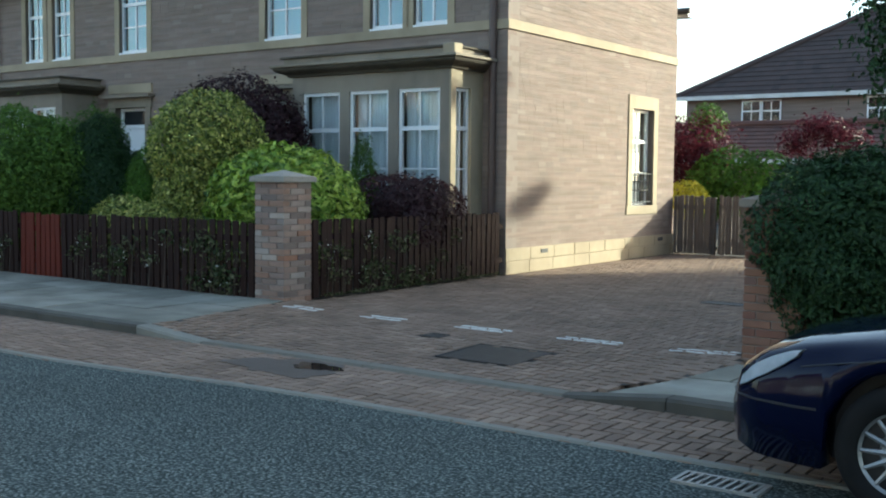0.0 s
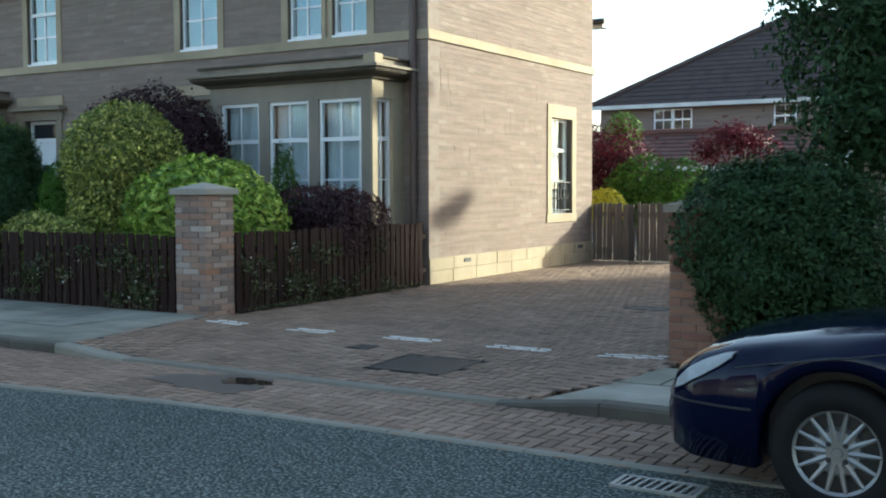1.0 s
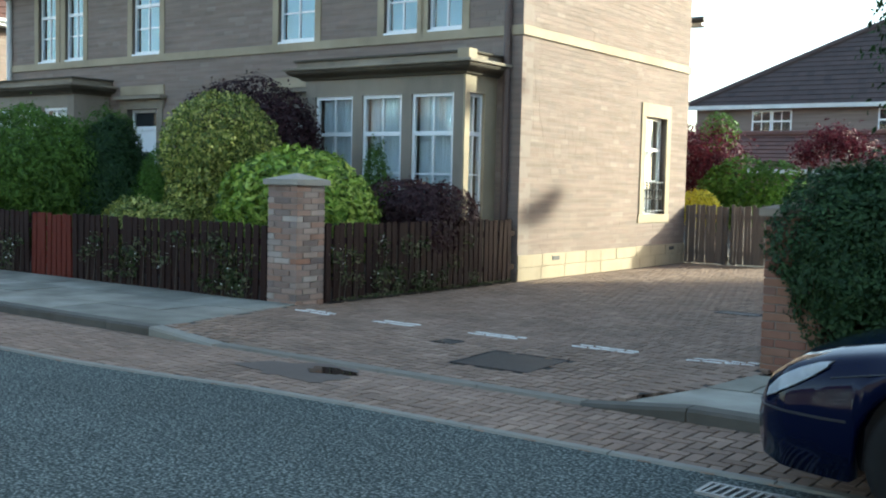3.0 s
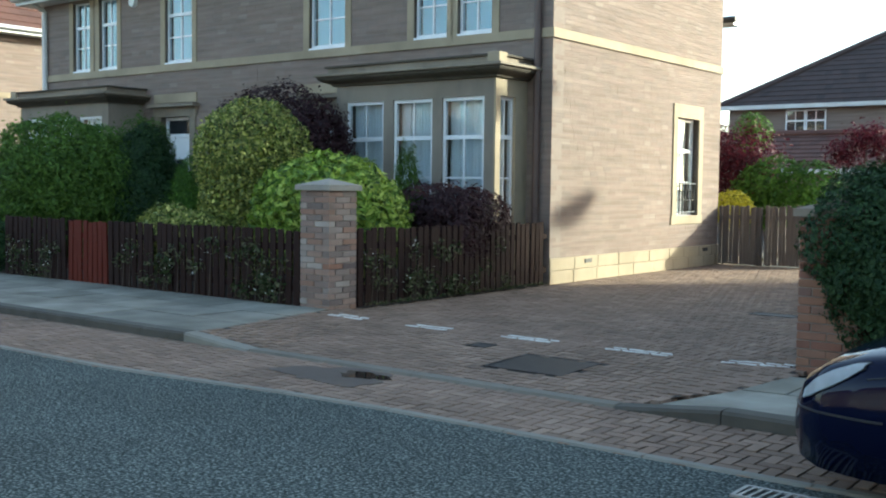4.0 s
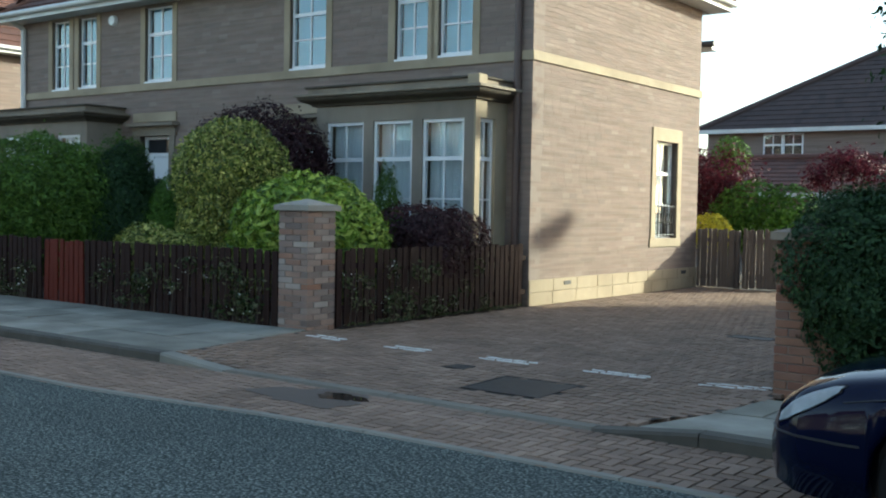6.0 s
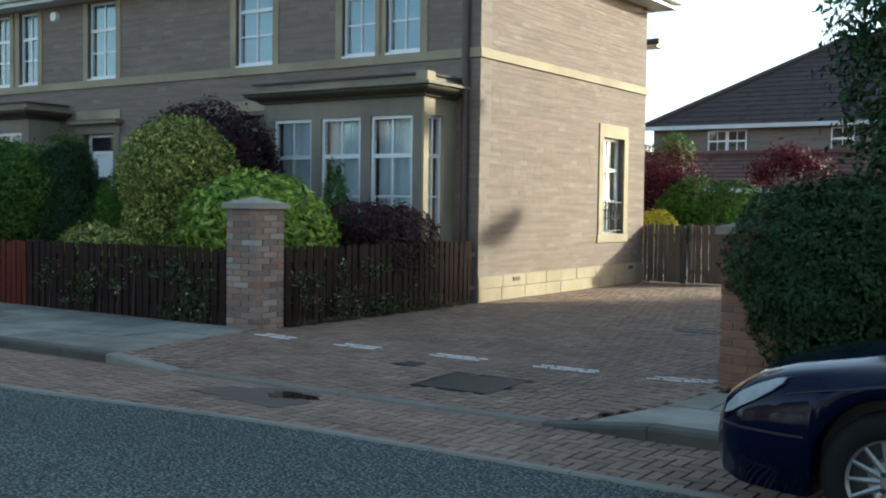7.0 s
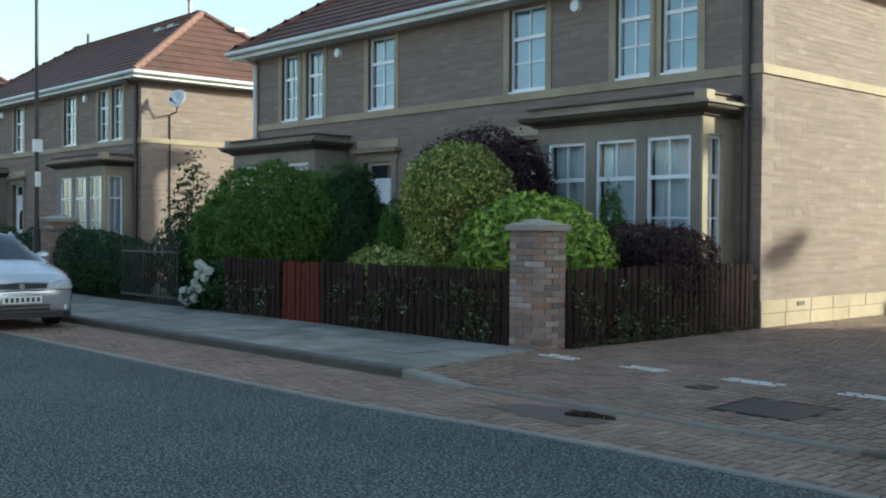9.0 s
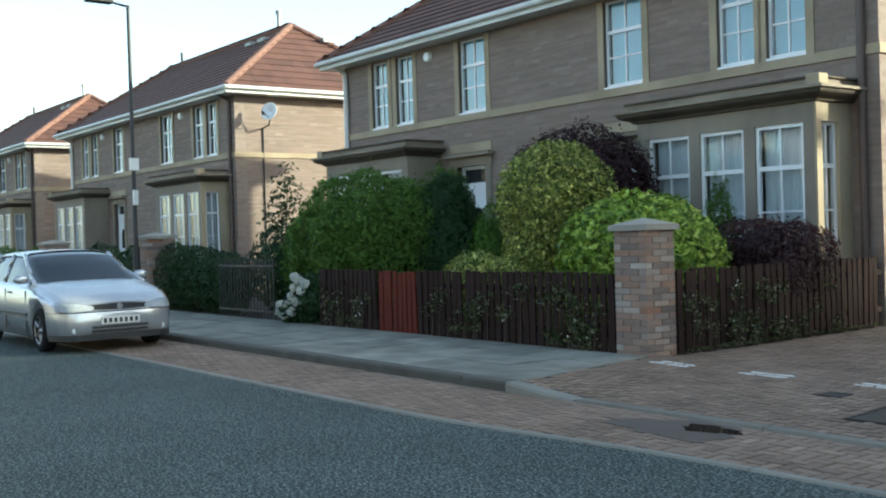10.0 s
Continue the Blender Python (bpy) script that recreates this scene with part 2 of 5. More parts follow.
def tube(bm, a, b, r0, r1=None, n=12):
    """A capped, tapered round bar from a to b."""
    a, b = Vector(a), Vector(b)
    r1 = r0 if r1 is None else r1
    q = (b - a).to_track_quat("Z", "Y").to_matrix()
    rings = []
    for p, r in ((a, r0), (b, r1)):
        rings.append([bm.verts.new(p + q @ Vector((r * math.cos(2 * math.pi * i / n), r * math.sin(2 * math.pi * i / n), 0))) for i in range(n)])
    for i in range(n):
        bm.faces.new((rings[0][i], rings[0][(i + 1) % n], rings[1][(i + 1) % n], rings[1][i]))
    bm.faces.new(rings[0][::-1])
    bm.faces.new(rings[1])


def prism(bm, outline, y0, y1, axis="y"):
    """A closed outline of (a, z) pushed along y (a is x) or along x (a is y)."""
    def p(a, z, d):
        return (a, d, z) if axis == "y" else (d, a, z)
    r0 = [bm.verts.new(p(a, z, y0)) for a, z in outline]
    r1 = [bm.verts.new(p(a, z, y1)) for a, z in outline]
    n = len(outline)
    for i in range(n):
        bm.faces.new((r0[i], r0[(i + 1) % n], r1[(i + 1) % n], r1[i]))
    bm.faces.new(r0[::-1])
    bm.faces.new(r1)


def mesh_of(name, bm, material, smooth=False):
    bmesh.ops.recalc_face_normals(bm, faces=bm.faces[:])
    me = bpy.data.meshes.new(name)
    bm.to_mesh(me)
    bm.free()
    me.materials.append(material)
    if smooth:
        for p in me.polygons:
            p.use_smooth = True
    return me


def part(name, bm, material, parent=None, label="", smooth=False):
    ob = new(name, mesh_of(name, bm, material, smooth))
    ob.parent = parent
    if label:
        ob["label"] = label
    return ob


def boxpart(name, dims, material, parent=None, label="", bevel=0.0):
    bm = bmesh.new()
    box(bm, *dims)
    if bevel:
        rounded(bm, bevel)
    return part(name, bm, material, parent, label)


def thing(name, label, category, at=(0, 0, 0), rz=0.0, group=""):
    ob = new(name)
    ob.empty_display_size = 0.2
    ob.matrix_basis = pose(*at, 0, 0, rz)
    return tagged(ob, label, category, group)


def raw(name, verts, faces, material, parent=None):
    me = bpy.data.meshes.new(name)
    me.from_pydata(verts, [], faces)
    me.materials.append(material)
    ob = new(name, me)
    ob.parent = parent
    return ob


CUBE_FACES = ((0, 2, 3, 1), (4, 5, 7, 6), (0, 1, 5, 4), (2, 6, 7, 3), (0, 4, 6, 2), (1, 3, 7, 5))


def add_cube(verts, faces, x0, x1, y0, y1, z0, z1):
    k = len(verts)
    verts.extend((x, y, z) for z in (z0, z1) for y in (y0, y1) for x in (x0, x1))
    faces.extend(tuple(k + i for i in f) for f in CUBE_FACES)


def wall_grid(bm, along, a0, a1, b0, b1, z0, z1, holes):
    """A thick wall with real openings, one closed skin. along 'x': a is x and b is y; 'y': the other way. holes: (a0, a1, z0, z1)."""
    xs = sorted({a0, a1, *[h[0] for h in holes], *[h[1] for h in holes]})
    zs = sorted({z0, z1, *[h[2] for h in holes], *[h[3] for h in holes]})
    made = {}

    def vert(i, j, b):
        if (i, j, b) not in made:
            a, d = xs[i], (b1 if b else b0)
            made[i, j, b] = bm.verts.new((a, d, zs[j]) if along == "x" else (d, a, zs[j]))
        return made[i, j, b]

    def solid(i, j):
        if not (0 <= i < len(xs) - 1 and 0 <= j < len(zs) - 1):
            return False
        cx, cz = (xs[i] + xs[i + 1]) / 2, (zs[j] + zs[j + 1]) / 2
        return not any(h[0] < cx < h[1] and h[2] < cz < h[3] for h in holes)
    for i in range(len(xs) - 1):
        for j in range(len(zs) - 1):
            if not solid(i, j):
                continue
            for b in (0, 1):
                bm.faces.new([vert(*p, b) for p in ((i, j), (i + 1, j), (i + 1, j + 1), (i, j + 1))])
            for (di, dj), (p, q) in (((-1, 0), ((i, j), (i, j + 1))), ((1, 0), ((i + 1, j), (i + 1, j + 1))), ((0, -1), ((i, j), (i + 1, j))), ((0, 1), ((i, j + 1), (i + 1, j + 1)))):
                if not solid(i + di, j + dj):
                    bm.faces.new((vert(*p, 0), vert(*q, 0), vert(*q, 1), vert(*p, 1)))


# ---- ground and street ----
def slab(name, x0, x1, y0, y1, z0, z1, material, label, category):
    ob = boxpart(name, (x0, x1, y0, y1, z0, z1), material)
    return tagged(ob, label, category, kind="structure")


bm = bmesh.new()
S = 600
cuts = [-S, -60, -30, -12, 0, 12, 30, 60, S]
grid = [[bm.verts.new((x, y, -0.26)) for x in cuts] for y in cuts]
for j in range(len(cuts) - 1):
    for i in range(len(cuts) - 1):
        bm.faces.new((grid[j][i], grid[j][i + 1], grid[j + 1][i + 1], grid[j + 1][i]))
tagged(part("ground", bm, M_GRASS), "rough green and brown ground reaching away behind the houses", "ground", kind="structure")
STRIP_Y, PAVE_Y, FENCE_Y = -6.77, -6.6, -4.5


def road_edge(x):
    """Where the asphalt meets the blocks: the strip narrows gently beside the driveway."""
    for (a, ya), (b, yb) in zip(EDGE, EDGE[1:]):
        if x <= b:
            k = max(0.0, (x - a) / (b - a))
            return ya + (yb - ya) * k * k * (3 - 2 * k)
    return EDGE[-1][1]


EDGE = ((0.6, -8.06), (3.6, -7.8), (12.0, -7.77))
bm = bmesh.new()
rim = [(-120.0, -17.0), (120.0, -17.0)] + [(x, road_edge(x)) for x in [120.0] + [12 - 0.25 * i for i in range(60)] + [-120.0]]
low = [bm.verts.new((x, y, -0.25)) for x, y in rim]
high = [bm.verts.new((x, y, -0.055)) for x, y in rim]
for i in range(len(rim)):
    j = (i + 1) % len(rim)
    bm.faces.new((low[i], low[j], high[j], high[i]))
bm.faces.new(low[::-1])
bm.faces.new(high)
road = tagged(part("road", bm, M_ASPHALT), "dark blue-grey asphalt road with worn stony surface", "road", kind="structure")
slab("pavement_far_side", -120, 120, -21, -17.0, -0.25, 0.03, M_KERB, "plain grey pavement across the road", "pavement")
strip_bed = slab("paved_strip", -45, 30, -8.07, STRIP_Y, -0.249, -0.0575, M_JOINT, "herringbone strip of red-brown block paving beside the road", "road")
drive_bed = slab("driveway", 0.0, 5.5, PAVE_Y + 0.0, 12.0, -0.25, -0.068, M_JOINT, "driveway of red-brown herringbone block paving", "driveway")
pave_left = slab("pavement_left", -45, 0.0, PAVE_Y, FENCE_Y, -0.25, 0.022, M_JOINT, "raised pavement of pale grey flagstones", "pavement")
pave_right = slab("pavement_right", 5.5, 30, PAVE_Y, FENCE_Y, -0.25, 0.0, M_JOINT, "raised pavement of pale grey flagstones beside the driveway", "pavement")
slab("garden_soil", -45, -0.02, FENCE_Y, 30, -0.25, 0.0, M_DIRT, "dark bare soil of the front gardens", "soil")
slab("garden_soil_far", 5.5, 40, FENCE_Y, 30, -0.25, 0.0, M_DIRT, "dark bare soil under the hedge", "soil")
slab("back_ground", 0, 5.5, 12.0, 30, -0.25, 0.0, M_DIRT, "dark soil behind the back gates", "soil")

# ---- the houses ----
W, DEP, EAVE, RIDGE = 12.9, 5.88, 5.28, 7.55


def bricks(verts, faces, along, a0, a1, z0, z1, face, depth, holes, seed):
    """Courses of bricks on a wall face; face is where they end, depth (signed) how far they reach back."""
    rnd = random.Random(seed)
    z, row = z0, 0
    while z < z1 - 0.02:
        top = min(z + 0.0685, z1)
        a = a0 - rnd.choice((0.0, 0.056, 0.1125, 0.17))
        while a < a1:
            length = 0.225
            p, q = max(a, a0), min(a + length - 0.0015, a1)
            pieces = [(p, q)]
            for h in holes:
                if h[2] < (z + top) / 2 < h[3]:
                    cut = []
                    for s, e in pieces:
                        if e <= h[0] or s >= h[1]:
                            cut.append((s, e))
                        else:
                            if s < h[0]:
                                cut.append((s, h[0]))
                            if e > h[1]:
                                cut.append((h[1], e))
                    pieces = cut
            for s, e in pieces:
                if e - s > 0.02:
                    f = face + rnd.uniform(-0.0007, 0.0007)
                    lo, hi = min(f, face + depth), max(f, face + depth)
                    if along == "x":
                        add_cube(verts, faces, s, e, lo, hi, z, top)
                    else:
                        add_cube(verts, faces, lo, hi, s, e, z, top)
            a += length
        z += 0.075
        row += 1


def window(parent, along, a0, a1, z0, z1, face, inward, rails, bars=1, backing="blind", label="white window with glazing bars"):
    """A window in an opening: frame, meeting rail, bars, two panes, and what hangs behind. face: where the frame's outside lies."""
    w = thing("window", "", "", (0, 0, 0))
    w.parent = parent
    w["label"] = label
    s = 1 if inward > 0 else -1

    def bx(bm, a, b, d0, d1, c, d):
        lo, hi = sorted((face + s * d0, face + s * d1))
        if along == "x":
            box(bm, a, b, lo, hi, c, d)
        else:
            box(bm, lo, hi, a, b, c, d)
    bm = bmesh.new()
    t = 0.048
    bx(bm, a0, a0 + t, 0, 0.06, z0, z1)
    bx(bm, a1 - t, a1, 0, 0.06, z0, z1)
    bx(bm, a0 + t, a1 - t, 0, 0.06, z0, z0 + t)
    bx(bm, a0 + t, a1 - t, 0, 0.06, z1 - t, z1)
    part("window_frame", bm, M_WHITE, w)
    bm = bmesh.new()
    bx(bm, a0 + t, a1 - t, 0.005, 0.05, rails[0] - 0.03, rails[0] + 0.03)
    part("meeting_rail", bm, M_WHITE, w)
    for r in rails[1:]:
        bm = bmesh.new()
        bx(bm, a0 + t, a1 - t, 0.012, 0.045, r - 0.012, r + 0.012)
        part("glazing_bar", bm, M_WHITE, w)
    for k in range(bars):
        c = a0 + (a1 - a0) * (k + 1) / (bars + 1)
        for lo, hi in ((z0 + t, rails[0] - 0.03), (rails[0] + 0.03, z1 - t)):
            bm = bmesh.new()
            bx(bm, c - 0.013, c + 0.013, 0.010, 0.047, lo, hi)
            part("glazing_bar", bm, M_WHITE, w)
    for lo, hi in ((z0 + t, rails[0] - 0.03), (rails[0] + 0.03, z1 - t)):
        bm = bmesh.new()
        bx(bm, a0 + t, a1 - t, 0.026, 0.032, lo, hi)
        part("pane", bm, M_GLASS, w).visible_shadow = False
    if backing == "blind":
        bm = bmesh.new()
        bx(bm, a0 + 0.03, a1 - 0.03, 0.12, 0.125, z0 + 0.02, z1)
        part("blind", bm, M_BLIND, w, "pale blue blind")
    elif backing == "curtain":
        for side in (0, 1):
            bm = bmesh.new()
            n = 22
            span = (a1 - a0) * 0.485
            st = a0 + 0.02 if side == 0 else a1 - 0.02 - span
            rows = []
            for z in (z0 + 0.02, z1):
                row = []
                for i in range(n + 1):
                    a = st + span * i / n
                    d = 0.16 + 0.03 * math.sin(i * 1.7 + side) + 0.01 * math.sin(i * 0.6)
                    c = face + s * d
                    row.append(bm.verts.new((a, c, z) if along == "x" else (c, a, z)))
                rows.append(row)
            for i in range(n):
                bm.faces.new((rows[0][i], rows[0][i + 1], rows[1][i + 1], rows[1][i]))
            ob = part("curtain", bm, M_CURTAIN, w, "grey-blue hanging curtain", True)
    return w


def roof_tiles(verts, faces, origin, u, v, nrm, length, rise, c0, c1):
    """Rows of flat tiles on a slope; the row runs from c0*h to length - c1*h at height h up the slope."""
    h, row = 0.0, 0
    while h < rise - 0.1:
        a, b = c0 * h, length - c1 * h
        x = a + (0.15 if row % 2 else 0.0) - 0.15
        while x < b:
            p, q = max(x, a), min(x + 0.296, b)
            if q - p > 0.04:
                k = len(verts)
                for hh, lift in ((h, 0.035), (h + 0.31, 0.012)):
                    for xx in (p, q):
                        for dz in (lift - 0.02, lift):
                            verts.append(tuple(origin + u * xx + v * hh + nrm * dz))
                faces.extend([(k, k + 1, k + 3, k + 2), (k + 4, k + 6, k + 7, k + 5), (k + 1, k + 5, k + 7, k + 3), (k, k + 2, k + 6, k + 4), (k, k + 4, k + 5, k + 1), (k + 2, k + 3, k + 7, k + 6)])
            x += 0.3
        h += 0.3
        row += 1


def bay(parent, x0, x1, right_side):
    """A square stone bay with three lights in front, one at the outer side, and a moulded cornice."""
    yb, z_sill, z_head = -0.8, 0.86, 2.67
    m = 1 if right_side else -1
    centre = (x0 + x1) / 2

    def mx(a, b):
        p, q = (a, b) if right_side else (2 * centre - b, 2 * centre - a)
        return p, q
    b = thing("bay", "square sandstone bay with moulded cornice", "")
    b.parent = parent
    lights = [mx(x0 + 0.21, x0 + 0.97), mx(x0 + 1.16, x0 + 1.91), mx(x0 + 2.09, x0 + 2.84)]
    bm = bmesh.new()
    wall_grid(bm, "x", x0, x1, yb, yb + 0.1, 0, 2.92, [(p, q, z_sill, z_head) for p, q in lights])
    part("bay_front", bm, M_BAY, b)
    for side in (0, 1):
        bm = bmesh.new()
        outer = (side == 1) == right_side
        a, c = (x1 - 0.2, x1) if side else (x0, x0 + 0.2)
        wall_grid(bm, "y", yb + 0.1, 0.0, a, c, 0, 2.92, [(-0.69, -0.30, z_sill, z_head)] if outer else [])
        # outer side takes paler stone, putting the sun it catches into the colour
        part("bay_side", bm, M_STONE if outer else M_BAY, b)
    bm = bmesh.new()
    box(bm, x0 - 0.06, x1 + 0.06, yb - 0.07, yb + 0.22, z_sill - 0.09, z_sill - 0.002)
    rounded(bm, 0.012)
    part("sill", bm, M_BAY, b)
    # moulded cornice: a dark cyma, a ledge, the blocking course and its weathered cap
    def moulding(profile, stone):
        bm = bmesh.new()
        loops = []
        for out, z in profile:
            loops.append([bm.verts.new(v) for v in ((x0 - out, -0.002, z), (x0 - out, yb - out, z), (x1 + out, yb - out, z), (x1 + out, -0.002, z))])
        for p, q in zip(loops, loops[1:]):
            for i in range(4):
                bm.faces.new((p[i], p[(i + 1) % 4], q[(i + 1) % 4], q[i]))
        bm.faces.new(loops[0][::-1])
        bm.faces.new(loops[-1])
        part("cornice_course", bm, stone, b)
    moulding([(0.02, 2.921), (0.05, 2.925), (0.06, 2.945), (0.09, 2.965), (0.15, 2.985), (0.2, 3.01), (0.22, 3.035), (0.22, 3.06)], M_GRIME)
    moulding([(0.25, 3.061), (0.26, 3.066), (0.26, 3.098), (0.25, 3.105)], M_CORNICE)
    moulding([(0.1, 3.106), (0.1, 3.2)], M_CORNICE)
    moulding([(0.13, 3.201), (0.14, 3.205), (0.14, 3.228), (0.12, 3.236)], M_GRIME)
    # end block: sunlight on the corner is put into its paler stone
    end = x1 + 0.06 if right_side else x0 - 0.06
    bm = bmesh.new()
    box(bm, end - 0.1, end + 0.1, yb - 0.155, yb + 0.05, 3.107, 3.252)
    rounded(bm, 0.012)
    part("cornice_block", bm, M_STONE, b)
    # corner pilaster, its paler stone standing in for sun on the corner
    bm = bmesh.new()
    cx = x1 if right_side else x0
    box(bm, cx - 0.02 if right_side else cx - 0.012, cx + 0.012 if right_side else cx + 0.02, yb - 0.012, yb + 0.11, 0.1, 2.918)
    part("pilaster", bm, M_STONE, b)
    for p, q in lights:
        window(parent, "x", p, q, z_sill, z_head, yb + 0.03, 1, (2.1, 1.52), 1, "curtain", "white sash window of the bay with curtains behind")
    if right_side:
        window(parent, "y", -0.69, -0.30, z_sill, z_head, x1 - 0.05, -1, (2.1, 1.52), 1, "curtain", "narrow white side window of the bay")
    else:
        window(parent, "y", -0.69, -0.30, z_sill, z_head, x0 + 0.05, 1, (2.1, 1.52), 1, "curtain", "narrow white side window of the bay")
    return b


def build_house(at, label):
    h = thing("house", label, "house", at, group="houses along the street")
    # openings: x0, x1, z0, z1
    pairs = [(-2.555, -1.9), (-1.7, -1.06), (-4.86, -4.02), (-8.75, -7.94), (-11.81, -11.2), (-10.89, -10.28)]
    upper = [(p, q, 3.69, 5.10) for p, q in pairs]
    doors = [(-4.9, -4.03, 0.12, 2.66), (-W + 4.03, -W + 4.9, 0.12, 2.66)]
    bays = [(-3.45, -0.42), (-W + 0.42, -W + 3.45)]
    bay_holes = [(p + 0.2, q - 0.2, 0.6, 2.72) for p, q in bays]
    front = upper + doors + bay_holes
    bm = bmesh.new()
    wall_grid(bm, "x", -W, 0, 0.006, 0.3, 0, EAVE, front)
    part("front_wall", bm, M_MORTAR, h, "buff brick front wall")
    side = [(4.07, 4.93, 0.93, 2.63)]
    bm = bmesh.new()
    wall_grid(bm, "y", 0.3, DEP, -0.3, -0.005, 0, EAVE, side)
    part("gable_wall", bm, M_MORTAR, h, "sunlit buff brick end wall")
    bm = bmesh.new()
    box(bm, -W + 0.012, -W + 0.3, 0.3, DEP, 0, EAVE)
    part("end_wall", bm, M_MORTAR, h)
    bm = bmesh.new()
    box(bm, -W + 0.3, -0.3, DEP - 0.3, DEP, 0, EAVE)
    part("back_wall", bm, M_MORTAR, h)
    # inside: floors and a wall some way behind the glass
    for z in (0.0, 2.95, 5.2):
        bm = bmesh.new()
        box(bm, -W + 0.3, -0.3, 0.3, DEP - 0.3, z + 0.01, z + 0.06)
        part("inner_floor", bm, M_ROOM, h)
    bm = bmesh.new()
    box(bm, -W + 0.3, -1.5, 2.2, 2.3, 0.06, 5.2)
    part("inner_wall", bm, M_ROOM, h)
    # bricks
    stones = [(p - 0.13, q + 0.13, 3.5, 5.28) for p, q, _, _ in upper] + [(p - 0.16, q + 0.16, 0, 2.95) for p, q, _, _ in doors] + [(p, q, 0, 3.2) for p, q in bays] + [(-W, 0, 3.5, 3.68)]
    vs, fs = [], []
    bricks(vs, fs, "x", -W, -0.012, 0.005, EAVE - 0.02, 0.0, 0.02, stones, 1)
    ob = raw("front_brickwork", vs, fs, M_BRICK, h)
    ob["kind"] = "stuff"
    gst = [(3.9, 5.1, 0.78, 2.86), (0, DEP, 3.5, 3.68)]
    vs, fs = [], []
    bricks(vs, fs, "y", 0.0, DEP, 0.38, EAVE - 0.02, 0.0, -0.02, gst, 2)
    ob = raw("gable_brickwork", vs, fs, M_BRICK, h)
    ob["kind"] = "stuff"
    vs, fs = [], []
    bricks(vs, fs, "y", 0.0, DEP, 0.0, EAVE - 0.02, -W, 0.02, [(0, DEP, 3.5, 3.68)], 3)
    ob = raw("end_brickwork", vs, fs, M_BRICK, h)
    ob["kind"] = "stuff"
    # stone bands
    bm = bmesh.new()
    box(bm, -W - 0.03, 0.035, -0.035, 0.03, 3.53, 3.665)
    part("string_course", bm, M_STONE, h, "sandstone string course")
    bm = bmesh.new()
    box(bm, -0.02, 0.035, 0.0305, DEP + 0.03, 3.53, 3.665)
    part("string_course", bm, M_STONE, h)
    rnd = random.Random(5)
    for row, (z0, z1) in enumerate(((0.0, 0.19), (0.195, 0.375))):
        y = 0.0
        while y < DEP - 0.05:
            e = min(y + rnd.uniform(0.5, 0.75), DEP + 0.012)
            bm = bmesh.new()
            box(bm, -0.012, 0.014 + rnd.uniform(0, 0.006), y, e - 0.008, z0, z1)
            rounded(bm, 0.004, 1)
            part("plinth_stone", bm, M_STONE, h)
            y = e
    # window stonework and windows
    for p, q, z0, z1 in upper:
        for a, b in ((p - 0.13, p), (q, q + 0.13)):
            bm = bmesh.new()
            box(bm, a, b, -0.018, 0.16, 3.667, 5.12)
            part("jamb", bm, M_STONE, h)
        bm = bmesh.new()
        box(bm, p - 0.13, q + 0.13, -0.02, 0.16, 5.121, 5.27)
        part("lintel", bm, M_CORNICE, h)
        bm = bmesh.new()
        box(bm, p, q, -0.02, 0.14, 3.667, 3.70)
        part("sill", bm, M_WHITE, h)
        window(h, "x", p, q, 3.70, 5.12, 0.06, 1, (4.6, 4.18), 1, "blind", "white upper window with a pale blind")
    for a, b, c, d in ((3.9, 4.07, 0.93, 2.63), (4.93, 5.1, 0.93, 2.63), (3.9, 5.1, 2.631, 2.86), (3.87, 5.13, 0.78, 0.929)):
        bm = bmesh.new()
        box(bm, -0.2, 0.022, a, b, c, d)
        rounded(bm, 0.004, 1)
        part("window_surround", bm, M_STONE, h)
    window(h, "y", 4.07, 4.93, 0.93, 2.63, -0.1, -1, (2.07, 1.52), 1, "curtain", "white sash window in a pale stone surround")
    grille = thing("window_grille", "", "")
    grille.parent = h
    grille["label"] = "black wrought-iron guard across the lower sash"
    for i in range(7):
        y = 4.13 + i * 0.123
        bm = bmesh.new()
        tube(bm, (-0.02, y, 0.96), (-0.02, y, 1.53), 0.011, 0.011, 6)
        part("bar", bm, M_BLACK, grille)
    for z in (0.99, 1.49):
        bm = bmesh.new()
        tube(bm, (-0.02, 4.075, z), (-0.02, 4.925, z), 0.012, 0.012, 6)
        part("rail", bm, M_BLACK, grille)
    for i in range(6):
        y = 4.19 + i * 0.123
        bm = bmesh.new()
        ring = [Vector((-0.02, y + 0.045 * math.cos(a), 1.28 + 0.09 * math.sin(a))) for a in [k * math.pi / 5 for k in range(10)]]
        for a, b in zip(ring, ring[1:] + ring[:1]):
            tube(bm, a, b, 0.007, 0.007, 5)
        part("scroll", bm, M_BLACK, grille)
    # front doors with fanlight and a stone hood above
    for p, q, z0, z1 in doors:
        d = thing("door", "", "")
        d.parent = h
        d["label"] = "white panelled front door with a fanlight"
        bm = bmesh.new()
        for a, b, c, e in ((p, p + 0.06, z0, z1), (q - 0.06, q, z0, z1), (p + 0.06, q - 0.06, z1 - 0.06, z1), (p + 0.06, q - 0.06, 2.27, 2.34)):
            box(bm, a, b, 0.1, 0.17, c, e)
        part("door_frame", bm, M_WHITE, d)
        bm = bmesh.new()
        box(bm, p + 0.06, q - 0.06, 0.13, 0.17, z0, 2.27)
        part("door_leaf", bm, M_WHITE, d)
        c = (p + q) / 2
        for a, b, lo, hi in ((p + 0.14, c - 0.05, 0.3, 0.95), (c + 0.05, q - 0.14, 0.3, 0.95)):
            bm = bmesh.new()
